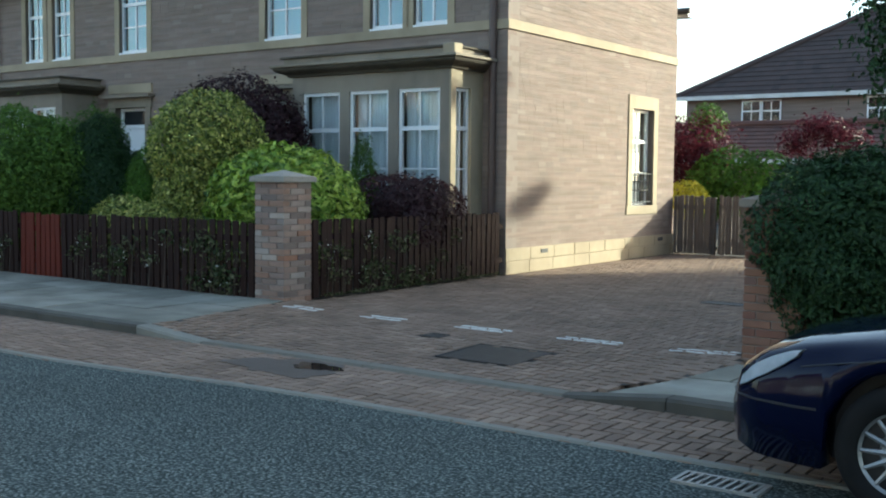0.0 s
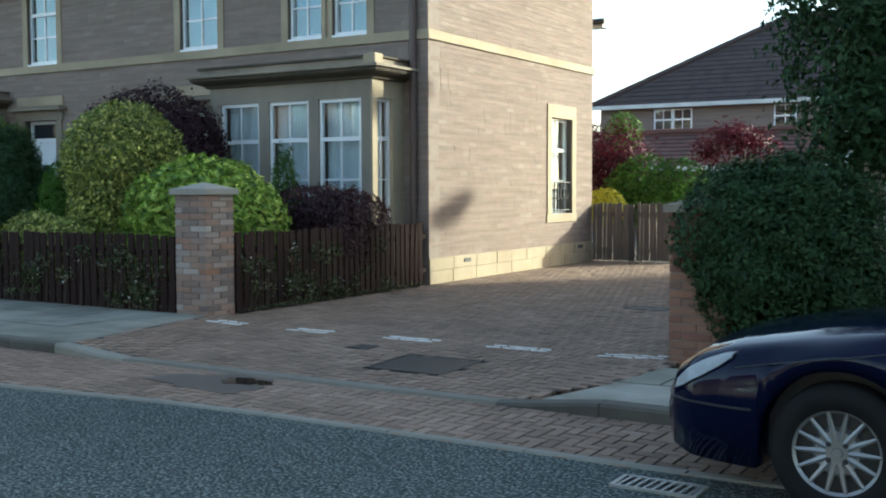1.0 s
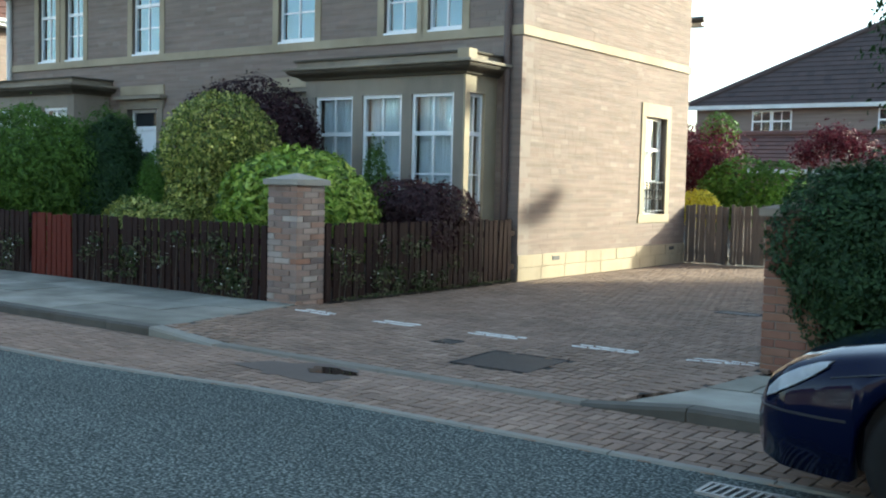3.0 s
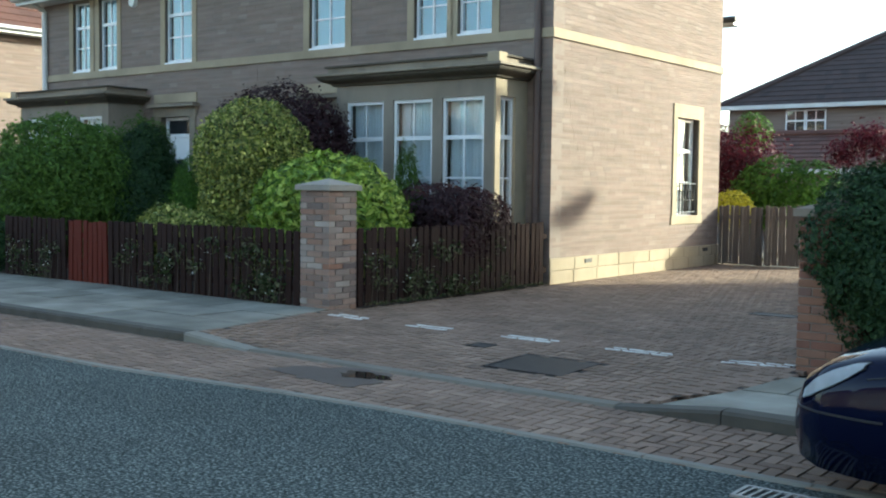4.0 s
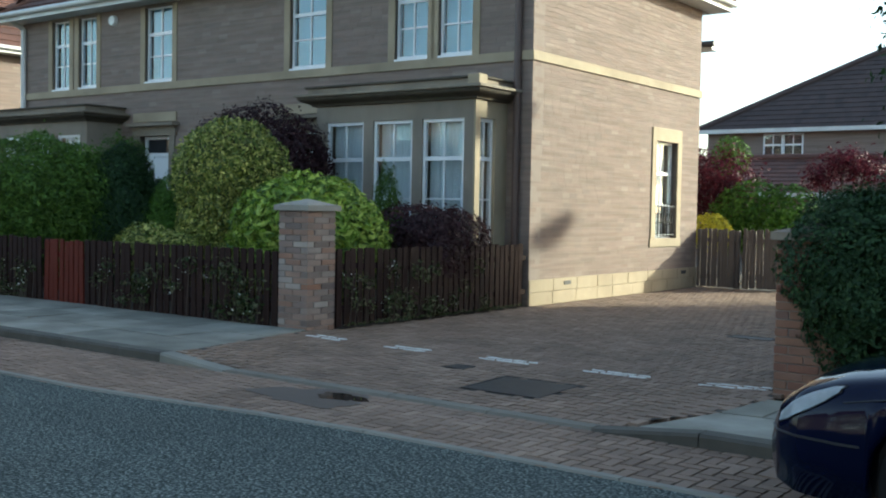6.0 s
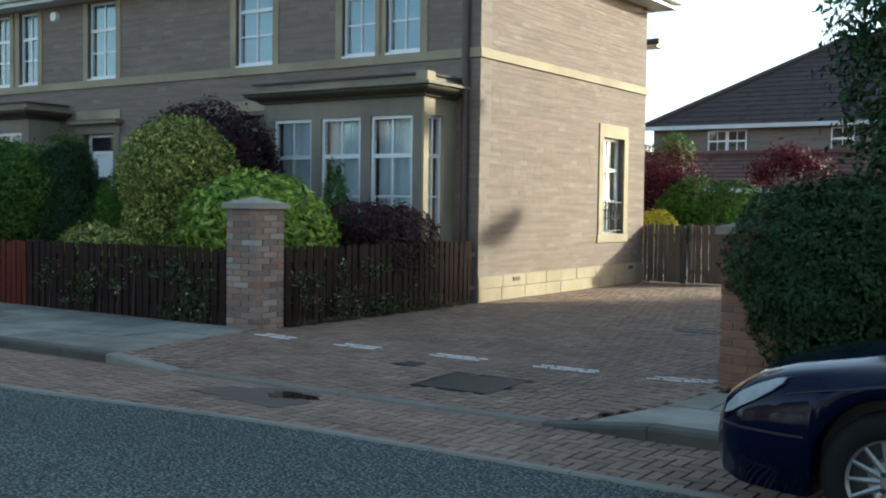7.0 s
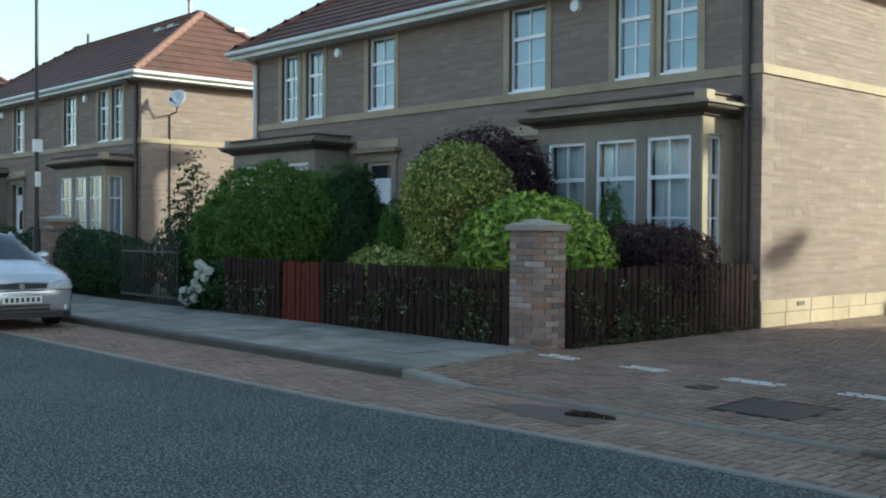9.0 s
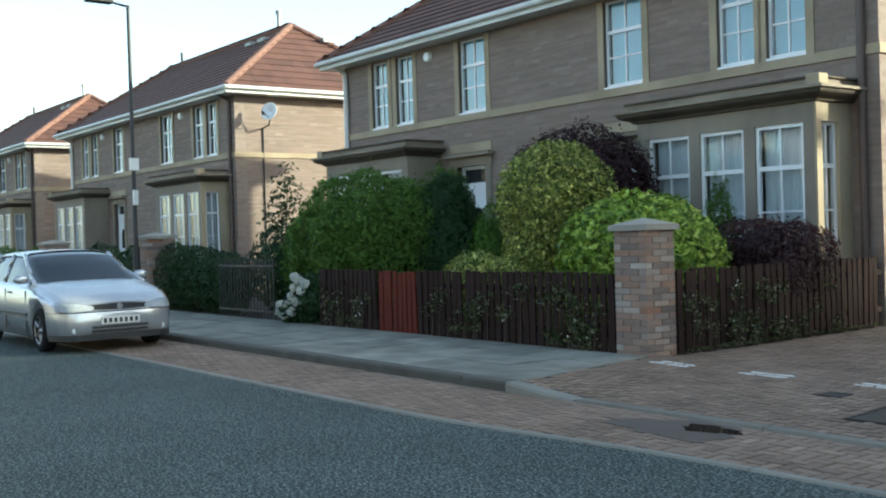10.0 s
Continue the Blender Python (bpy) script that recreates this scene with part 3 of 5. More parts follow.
            box(bm, a, b, 0.118, 0.131, lo, hi)
            rounded(bm, 0.005, 1)
            part("door_panel", bm, M_WHITE, d)
        bm = bmesh.new()
        tube(bm, (c, 0.120, 1.66), (c, 0.131, 1.66), 0.2, 0.2, 24)
        box(bm, c - 0.2, c + 0.2, 0.1202, 0.131, 1.25, 1.66)
        part("door_light", bm, M_CARGLASS, d)
        bm = bmesh.new()
        box(bm, p + 0.06, q - 0.06, 0.14, 0.15, 2.34, z1 - 0.06)
        part("fanlight", bm, M_CARGLASS, d)
        for a, b in ((p - 0.16, p), (q, q + 0.16)):
            bm = bmesh.new()
            box(bm, a, b, -0.03, 0.2, 0, z1)
            part("door_jamb", bm, M_CORNICE, h)
        bm = bmesh.new()
        box(bm, p - 0.2, q + 0.2, -0.05, 0.2, z1 + 0.001, 2.84)
        box(bm, p - 0.27, q + 0.27, -0.17, 0.1, 2.841, 2.90)
        part("door_hood", bm, M_CORNICE, h)
        bm = bmesh.new()
        box(bm, p - 0.2, q + 0.2, -0.03, 0.1, 2.93, 3.1)
        part("plaque", bm, M_STONE, h, "plain sandstone plaque over the door")
        bm = bmesh.new()
        box(bm, p - 0.1, q + 0.1, -0.4, 0.1, 0.0, 0.12)
        part("doorstep", bm, M_KERB, h)
    for (p, q), r in zip(bays, (True, False)):
        bay(h, p, q, r)
    # hipped roof: deck, tiles, ridges, fascia and gutter
    o, hip = 0.42, 2.55
    x0, x1, y0, y1 = -W - o, o, -o, DEP + o
    ym = (y0 + y1) / 2
    A, B, C, D = Vector((x0, y0, EAVE)), Vector((x1, y0, EAVE)), Vector((x1, y1, EAVE)), Vector((x0, y1, EAVE))
    P, Q = Vector((x0 + hip, ym, RIDGE)), Vector((x1 - hip, ym, RIDGE))
    raw("roof_deck", [tuple(v) for v in (A, B, C, D, P, Q)], [(0, 1, 5, 4), (1, 2, 5), (2, 3, 4, 5), (3, 0, 4), (3, 2, 1, 0)], M_TILE, h)
    vs, fs = [], []
    for a, b, top, c in ((A, B, P, hip), (B, C, Q, None), (C, D, Q, hip), (D, A, P, None)):
        u = (b - a).normalized()
        length = (b - a).length
        inset = hip if c else ym - y0
        foot = a + u * inset
        v = (top - foot)
        rise = v.length
        v = v.normalized()
        roof_tiles(vs, fs, a, u, v, u.cross(v), length, rise, inset / rise, inset / rise)
    ob = raw("roof_tiles", vs, fs, M_TILE_RED, h)
    ob["kind"] = "stuff"
    ob["label"] = "rows of red-brown roof tiles"
    for a, b in ((P, Q), (A, P), (B, Q), (C, Q), (D, P)):
        bm = bmesh.new()
        tube(bm, a + Vector((0, 0, 0.03)), b + Vector((0, 0, 0.03)), 0.1, 0.1, 10)
        part("ridge_tiles", bm, M_RIDGE, h)
    for a, b, c, d in ((x0, x1, y0, y0 + 0.02), (x0, x1, y1 - 0.02, y1), (x0, x0 + 0.02, y0 + 0.02, y1 - 0.02), (x1 - 0.02, x1, y0 + 0.02, y1 - 0.02)):
        bm = bmesh.new()
        box(bm, a, b, c, d, EAVE - 0.13, EAVE + 0.02)
        part("fascia", bm, M_GUTTER, h)
    for a, b in (((x0 - 0.05, y0 - 0.05, 0), (x1 + 0.05, y0 - 0.05, 0)), ((x1 + 0.05, y0 - 0.05, 0), (x1 + 0.05, y1, 0)), ((x0 - 0.05, y0 - 0.05, 0), (x0 - 0.05, y1, 0))):
        bm = bmesh.new()
        z = Vector((0, 0, EAVE - 0.0))
        tube(bm, Vector(a) + z, Vector(b) + z, 0.055, 0.055, 10)
        part("gutter", bm, M_GUTTER, h, "white rain gutter")
    bm = bmesh.new()
    box(bm, x0 + 0.02, x1 - 0.02, y0 + 0.02, 0.0, EAVE - 0.125, EAVE - 0.11)
    box(bm, 0.0, x1 - 0.02, 0.001, y1 - 0.02, EAVE - 0.125, EAVE - 0.11)
    part("soffit", bm, M_GUTTER, h)
    for x, m in ((-0.22, M_DARK_PIPE), (-W + 0.1, M_GUTTER)):
        bm = bmesh.new()
        tube(bm, (x, -0.06, 0.1), (x, -0.06, EAVE - 0.25), 0.055, 0.055, 12)
        tube(bm, (x, -0.06, EAVE - 0.25), (x, y0, EAVE - 0.06), 0.045, 0.045, 12)
        part("downpipe", bm, m, h)
    # airbricks in the plinth, vent tiles and a second pipe on the roof
    for y, z in ((1.08, 0.3), (5.3, 0.3)):
        bm = bmesh.new()
        box(bm, 0.012, 0.026, y - 0.1, y + 0.1, z - 0.03, z + 0.03)
        part("air_brick", bm, M_BLACK, h)
    for d, k in ((3.1, 0.82), (3.9, 0.82)):
        c = B.lerp(Q, k) + Vector((-d + 2.1, 0, 0.05))
        bm = bmesh.new()
        box(bm, c.x - 0.2, c.x + 0.2, c.y - 0.12, c.y + 0.12, c.z - 0.06, c.z + 0.06)
        rounded(bm, 0.02)
        part("vent_tile", bm, M_STEEL, h)
    c = B.lerp(Q, 0.8) + Vector((0.15, 1.5, 0.02))
    bm = bmesh.new()
    box(bm, c.x - 0.12, c.x + 0.12, c.y - 0.2, c.y + 0.2, c.z - 0.08, c.z + 0.06)
    rounded(bm, 0.02)
    part("vent_tile", bm, M_STEEL, h)
    bm = bmesh.new()
    tube(bm, P + Vector((0.9, 0.0, -0.1)), P + Vector((0.9, 0, 0.45)), 0.05, 0.05, 10)
    part("vent_pipe", bm, M_BLACK, h)
    # vent pipe, alarm boxes
    bm = bmesh.new()
    tube(bm, Q + Vector((-0.7, 0.0, -0.1)), Q + Vector((-0.7, 0, 0.5)), 0.06, 0.06, 10)
    tube(bm, Q + Vector((-0.7, 0, 0.5)), Q + Vector((-0.7, 0, 0.6)), 0.09, 0.09, 10)
    part("vent_pipe", bm, M_STEEL, h)
    for x in (-3.35, -9.72):
        bm = bmesh.new()
        tube(bm, (x, -0.075, 4.95), (x, 0.0, 4.95), 0.09, 0.11, 20)
        part("alarm_box", bm, M_WHITE, h)
    return h


house = build_house((0, 0, 0), "two-storey buff brick house with stone bays and tiled roof")
for at in ((-17.6, -0.45, 0), (-34.2, -0.7, 0), (-50.8, -0.9, 0), (18.5, 0.2, 0)):
    copy_thing(house, pose(*at))
# the far side of the street, behind the camera
for x in (-34.0, -16.5, 1.0, 18.5):
    copy_thing(house, pose(x - W, -24.5, 0, 0, 0, 180))["label"] = "brick house with stone bays across the street"


# ---- pillars, fences and gates ----
def brick_pillar(at, label, courses=20, height=1.335, size=0.45, stone=None, cap=None):
    p = thing("brick_pillar", label, "pillar", at, group="brick gate pillars")
    s = size / 2
    part_core = boxpart("core", (-s + 0.012, s - 0.012, -s + 0.012, s - 0.012, 0, height), M_MORTAR, p)
    step = height / courses
    shapes = {}
    for key, (lx, ly) in {"a": (s - 0.006, 0.1), "b": (0.1, size - 0.22)}.items():
        bm = bmesh.new()
        box(bm, -lx / 2, lx / 2, -ly / 2, ly / 2, 0, step - 0.010)
        rounded(bm, 0.003, 1)
        shapes[key] = mesh_of("brick", bm, stone or M_PILLAR)
    rnd = random.Random(at[0])
    for c in range(courses):
        turn = c % 2
        for key, x, y in (("a", -s / 2, -s + 0.05), ("a", s / 2, -s + 0.05), ("a", -s / 2, s - 0.05), ("a", s / 2, s - 0.05), ("b", -s + 0.05, 0), ("b", s - 0.05, 0)):
            ob = new("brick", shapes[key])
            ob.parent = p
            jx, jy = rnd.uniform(-0.002, 0.002), rnd.uniform(-0.002, 0.002)
            ob.matrix_basis = pose(0, 0, c * step, 0, 0, 90 * turn) @ pose(x + jx, y + jy, 0)
    bm = bmesh.new()
    t = s + 0.04
    box(bm, -t, t, -t, t, height, height + 0.06)
    top = [bm.verts.new(v) for v in ((-t + 0.01, -t + 0.01, height + 0.061), (t - 0.01, -t + 0.01, height + 0.061), (t - 0.01, t - 0.01, height + 0.061), (-t + 0.01, t - 0.01, height + 0.061), (0, 0, height + 0.135))]
    for i in range(4):
        bm.faces.new((top[i], top[(i + 1) % 4], top[4]))
    part("capstone", bm, cap or M_CAP, p, "weathered pyramid capstone")
    return p


brick_pillar((-0.225, -4.305, 0), "square brick gate pillar with a grey pyramid cap, by the fence")
brick_pillar((5.53, -4.69, 0), "square red brick gate pillar half hidden by a hedge", 18, 1.2, stone=M_PILLAR_RED, cap=M_CORNICE)
brick_pillar((-13.6, -4.3, 0), "brick gate pillar by a garden hedge", height=1.45, size=0.6)
brick_pillar((-20.4, -4.3, 0), "brick gate pillar seen over a silver car", height=1.4, size=0.6)


wall = thing("garden_wall", "low dark brick garden wall beyond the silver car", "wall", (-40.0, -4.42, 0))
boxpart("wall_body", (0.0, 19.2, 0.0, 0.2, 0.0, 0.75), M_WALL, wall, "", 0.01)
bm = bmesh.new()
box(bm, -0.03, 19.23, -0.03, 0.23, 0.751, 0.81)
rounded(bm, 0.012)
part("coping", bm, M_KERB, wall, "grey stone coping")


def slat_mesh(width, height, thick, material, pointed=0.0):
    bm = bmesh.new()
    w = width / 2
    prism(bm, [(-w, 0.0), (w, 0.0), (w, height - pointed), (w * 0.6, height), (-w * 0.6, height), (-w, height - pointed)], -thick / 2, thick / 2)
    return mesh_of("slat", bm, material)


def fence(name, start, end, height, pitch, label, material, category="fence", width=0.088, uneven=0.012, lift=0.02, post_gap=1.8):
    """Upright slats on two rails and posts, from start to end (x, y)."""
    a, b = Vector((*start, 0)), Vector((*end, 0))
    length = (b - a).length
    f = thing(name, label, category, (*start, 0), math.degrees(math.atan2(b.y - a.y, b.x - a.x)), group="timber fences")
    rnd = random.Random(length)
    variants = [slat_mesh(width, height - lift + dz, 0.02, material, 0.012) for dz in (-uneven, 0, uneven)]
    n = int(length / pitch)
    for i in range(n):
        ob = new("slat", variants[rnd.randrange(3)])
        ob.parent = f
        ob.matrix_basis = pose((i + 0.5) * pitch + rnd.uniform(-0.008, 0.008), rnd.uniform(-0.003, 0.003), lift, rnd.uniform(-0.8, 0.8), rnd.uniform(-0.9, 0.9), 0)
    for z in (0.22, height - 0.2):
        bm = bmesh.new()
        box(bm, 0, length, 0.014, 0.06, z - 0.035, z + 0.035)
        part("rail", bm, material, f)
    k = max(2, int(length / post_gap) + 1)
    for i in range(k):
        x = 0.05 + (length - 0.1) * i / (k - 1)
        bm = bmesh.new()
        box(bm, x - 0.045, x + 0.045, 0.062, 0.15, 0, height - 0.02)
        part("post", bm, material, f)
    return f


fence("picket_fence", (-4.10, -4.5), (-0.46, -4.5), 0.885, 0.125, "dark brown timber slat fence with climbing plants", M_FENCE)
fence("picket_fence", (-6.70, -4.5), (-5.06, -4.5), 0.885, 0.125, "dark brown timber slat fence beside a red gate", M_FENCE)
fence("picket_fence", (-0.0, -4.07), (-0.0, -0.06), 0.90, 0.118, "dark brown timber slat fence beside the driveway", M_FENCE)
gate = fence("garden_gate", (-5.05, -4.50), (-4.11, -4.50), 0.86, 0.117, "red-stained timber garden gate, closed", M_GATE, "gate", post_gap=5)
gate["group"] = "garden gates"
bm = bmesh.new()
prism(bm, [(0.06, 0.2), (0.12, 0.2), (0.88, 0.62), (0.82, 0.62)], 0.016, 0.05)
part("brace", bm, M_GATE, gate)
back = fence("back_gate", (0.02, 5.92), (0.80, 5.92), 1.09, 0.066, "weathered grey-brown boarded back gate", M_OLDWOOD, "gate", width=0.061, uneven=0.02, post_gap=3)
back2 = fence("back_gate", (0.84, 6.05), (1.95, 6.05), 1.10, 0.066, "weathered grey-brown boarded gate and fence", M_OLDWOOD, "gate", width=0.061, uneven=0.02, post_gap=2)
for g in (back, back2):
    g["group"] = "back gates"
rail = thing("iron_railing", "black iron railing between hedge and garden", "railing", (-10.3, -4.45, 0))
for i in range(18):
    bm = bmesh.new()
    tube(bm, (i * 0.12, 0, 0.03), (i * 0.12, 0, 1.0), 0.011, 0.011, 6)
    tube(bm, (i * 0.12, 0, 1.0), (i * 0.12, 0, 1.06), 0.016, 0.002, 6)
    part("bar", bm, M_BLACK, rail)
for z in (0.15, 0.92):
    boxpart("rail", (-0.03, 17 * 0.12 + 0.03, -0.015, 0.015, z - 0.015, z + 0.015), M_BLACK, rail)


# ---- plants ----
def leaves(name, lobes, count, size, material, parent, seed, shell=0.75, droop=0.0, slim=0.5, lump=0.06, stray=0.06, wild=0.4):
    """A crown of single leaves, spread over and into a few lobes (cx, cy, cz, rx, ry, rz)."""
    g = np.random.default_rng(seed)
    lob = np.array(lobes, float)
    area = (lob[:, 3] * lob[:, 4] + lob[:, 3] * lob[:, 5] + lob[:, 4] * lob[:, 5])
    pick = g.choice(len(lob), count, p=area / area.sum())
    d = g.normal(size=(count, 3))
    d /= np.linalg.norm(d, axis=1)[:, None]
    wob = 1 + lump * (np.sin(d[:, 0] * 7 + seed) * np.sin(d[:, 1] * 8 + pick) + 0.8 * np.sin(d[:, 2] * 13 + 3 * d[:, 0] + seed) * np.sin(d[:, 1] * 15))
    r = np.where(g.random(count) < shell, 1 - np.abs(g.normal(0, 0.07, count)), g.random(count) ** 0.5 * 0.95) * wob
    r += np.where(g.random(count) < 0.05, g.random(count) * stray, 0)
    L = lob[pick]
    c = L[:, :3] + d * L[:, 3:] * r[:, None]
    c[:, 2] = np.maximum(c[:, 2], 0.05)
    nrm = d + g.normal(0, wild, (count, 3)) + np.array((0, 0, 0.3))
    nrm /= np.linalg.norm(nrm, axis=1)[:, None]
    t = g.normal(size=(count, 3)) - np.array((0, 0, droop))
    t -= nrm * (t * nrm).sum(1)[:, None]
    t /= np.linalg.norm(t, axis=1)[:, None]
    s = np.cross(nrm, t)
    ln = (size * g.uniform(0.6, 1.3, count))[:, None]
    wd = ln * slim * 0.5
    v = np.stack([c - t * ln * 0.5, c + s * wd + nrm * wd * 0.35, c + t * ln * 0.5, c - s * wd + nrm * wd * 0.35], 1).reshape(-1, 3)
    k = np.arange(count)[:, None] * 4
    f = np.concatenate([k + np.array([0, 1, 2]), k + np.array([0, 2, 3])], 1).reshape(-1, 3)
    me = bpy.data.meshes.new(name)
    me.from_pydata(v.tolist(), [], f.tolist())
    me.materials.append(material)
    ob = new(name, me)
    ob.parent = parent
    return ob


def stems(parent, foot, tops, radius=0.03):
    bm = bmesh.new()
    for t in tops:
        mid = (Vector(foot) + Vector(t)) / 2 + Vector((0.06, -0.05, 0.08))
        tube(bm, foot, mid, radius, radius * 0.7, 7)
        tube(bm, mid, t, radius * 0.7, radius * 0.25, 7)
    return part("trunk", bm, M_BARK, parent, "forked woody stems")


def shrub(name, label, foot, lobes, count, size, material, seed, category="shrub", **more):
    """Lobes are given relative to the foot."""
    t = thing(name, label, category, foot, group="garden shrubs")
    stems(t, (0, 0, -0.02), [(l[0], l[1], l[2]) for l in lobes])
    leaves("crown", lobes, count, size, material, t, seed, **more)
    return t


shrub("laurel_bush", "round bright yellow-green laurel bush behind the pillar", (-1.52, -3.0, 0), [(0, 0, 0.95, 1.14, 0.88, 0.84), (-0.28, 0.05, 0.98, 0.84, 0.75, 0.76), (0.5, 0, 0.84, 0.66, 0.7, 0.74)], 24000, 0.125, L_BRIGHT, 11, stray=0.05, wild=0.75, slim=0.36, lump=0.05)
shrub("holly_bush", "tall clipped variegated holly with rounded top", (-3.05, -2.9, 0), [(0, 0, 1.76, 0.82, 0.8, 0.82), (0.02, 0, 1.2, 0.74, 0.74, 0.9), (0.02, 0, 0.75, 0.7, 0.7, 0.75)], 36000, 0.065, L_VARIEG, 12, lump=0.04, wild=0.8)
shrub("low_holly_bush", "low cream-edged variegated shrub behind the fence", (-3.45, -4.0, 0), [(0, 0, 0.68, 0.66, 0.3, 0.45), (0.45, 0.1, 0.66, 0.42, 0.3, 0.4)], 6500, 0.06, L_VARIEG, 13)
shrub("purple_tree", "dark purple-leaved small tree before the house wall", (-4.2, -1.3, 0), [(0, 0, 2.12, 1.3, 0.6, 0.85), (0.6, 0, 1.8, 0.85, 0.6, 0.78), (-0.75, 0, 2.05, 0.72, 0.6, 0.78), (0.3, 0, 1.1, 0.7, 0.6, 0.8)], 40000, 0.065, L_PURPLE, 14, "tree", shell=0.6, lump=0.08, stray=0.12)
shrub("dome_bush", "large rounded mid-green clipped bush behind the fence", (-7.65, -2.9, 0), [(-0.1, 0, 1.35, 1.5, 1.2, 1.12), (-0.95, 0, 1.0, 0.95, 1.1, 0.98), (0.75, 0.2, 1.15, 0.9, 1.0, 1.0)], 80000, 0.078, L_GREEN, 15, lump=0.085, shell=0.6, wild=0.85, stray=0.14, slim=0.4)
shrub("privet_bush", "feathery green bush between the dome bush and conifer", (-6.85, -1.9, 0), [(0, 0, 1.2, 0.5, 0.5, 1.1), (-0.1, 0, 1.9, 0.38, 0.4, 0.62), (0.25, 0, 1.75, 0.3, 0.4, 0.66)], 17000, 0.07, L_GREEN, 34, lump=0.16, stray=0.16, slim=0.3)
shrub("dark_conifer", "dark green dense conifer beside the front door", (-6.05, -2.3, 0), [(-0.15, 0, 0.95, 0.66, 0.62, 1.0), (-0.2, 0, 1.6, 0.44, 0.48, 0.75)], 34000, 0.07, L_DARK, 16, "conifer", slim=0.25, lump=0.08)
shrub("upright_conifer", "small upright bright green conifer by the door", (-5.35, -2.1, 0), [(0, 0, 0.95, 0.34, 0.34, 0.9), (-0.22, 0, 0.8, 0.36, 0.34, 0.78)], 16000, 0.07, L_FRESH, 17, "conifer", slim=0.25)
shrub("upright_conifer", "small upright green conifer beneath the bay window", (-1.42, -1.5, 0), [(0, 0, 1.0, 0.22, 0.22, 0.95)], 8000, 0.06, L_GREEN, 18, "conifer", slim=0.25, lump=0.12)
shrub("barberry_bush", "dark purple barberry bush leaning over the fence", (-0.95, -1.5, 0), [(0, 0, 0.98, 0.8, 0.65, 0.46), (0.5, 0.1, 0.95, 0.5, 0.8, 0.45), (0.86, -0.3, 0.72, 0.14, 0.5, 0.34)], 14000, 0.065, L_PURPLE, 19, stray=0.15)
shrub("garden_bush", "mixed green bush beyond the round one", (-9.7, -3.3, 0), [(0, 0, 0.8, 0.9, 0.8, 0.85), (-0.6, 0.2, 0.75, 0.6, 0.6, 0.6)], 9000, 0.08, L_DARK, 20)
shrub("thin_sapling", "thin sparse sapling rising over the bushes", (-10.0, -3.3, 0), [(0, 0, 2.0, 0.5, 0.35, 0.65), (0.25, 0, 2.35, 0.35, 0.3, 0.5), (-0.3, 0, 1.6, 0.5, 0.4, 0.5)], 420, 0.11, L_IVY, 21, "tree", shell=0.3)
shrub("garden_hedge", "clipped green hedge along the pavement", (-11.9, -4.1, 0), [(-1.2, 0, 0.65, 0.9, 0.45, 0.72), (0, 0, 0.6, 1.1, 0.45, 0.68), (1.1, 0, 0.55, 0.9, 0.4, 0.62)], 22000, 0.065, L_DARK, 22, "hedge", stray=0.2, wild=0.6)
shrub("garden_hedge", "dark hedge beyond the brick pillar", (-16.5, -4.0, 0), [(-1.2, 0, 0.6, 1.3, 0.5, 0.8), (1.2, 0, 0.6, 1.3, 0.45, 0.75)], 9000, 0.09, L_DARK, 23, "hedge")
shrub("garden_hedge", "green hedge growing over the low brick wall", (-28.0, -3.7, 0), [(-4.0, 0, 0.75, 2.6, 0.5, 0.7), (0, 0, 0.8, 2.6, 0.5, 0.6), (3.5, 0, 0.75, 2.0, 0.5, 0.55)], 14000, 0.09, L_GREEN, 37, "hedge", lump=0.15)
shrub("driveway_hedge", "dense dark green hedge beside the brick pillar", (6.04, -4.62, 0), [(0.0, 0, 0.8, 0.66, 0.58, 0.82), (0.15, 0.1, 1.15, 0.55, 0.5, 0.52), (-0.28, -0.05, 1.02, 0.48, 0.56, 0.56), (-0.15, -0.1, 0.75, 0.4, 0.54, 0.4), (0.5, 0.1, 0.7, 0.5, 0.5, 0.75)], 60000, 0.048, L_DARK, 24, "hedge", lump=0.09)
shrub("driveway_hedge", "low dark hedge behind the blue car", (8.6, -4.0, 0), [(-1.6, 0, 0.3, 0.9, 0.5, 0.5), (0, 0, 0.35, 1.3, 0.6, 0.6), (2.5, 0, 0.4, 1.6, 0.6, 0.7)], 12000, 0.08, L_DARK, 25, "hedge")
tree = thing("garden_tree", "dark leafy tree hanging over the hedge", "tree", (7.6, -2.4, 0))
bm = bmesh.new()
tube(bm, (0, 0, -0.02), (-0.1, 0, 1.6), 0.16, 0.12, 12)
for tip in ((-1.6, 0, 3.4), (-0.6, 0.4, 5.6), (0.9, -0.3, 5.0), (0.2, -0.8, 3.0), (-1.2, -0.4, 2.6), (1.6, 0.3, 4.0)):
    tube(bm, (-0.1, 0, 1.55), Vector(tip) * 0.6 + Vector((0, 0, 0.75)), 0.08, 0.05, 8)
    tube(bm, Vector(tip) * 0.6 + Vector((0, 0, 0.75)), tip, 0.05, 0.012, 8)
part("trunk", bm, M_BARK, tree)
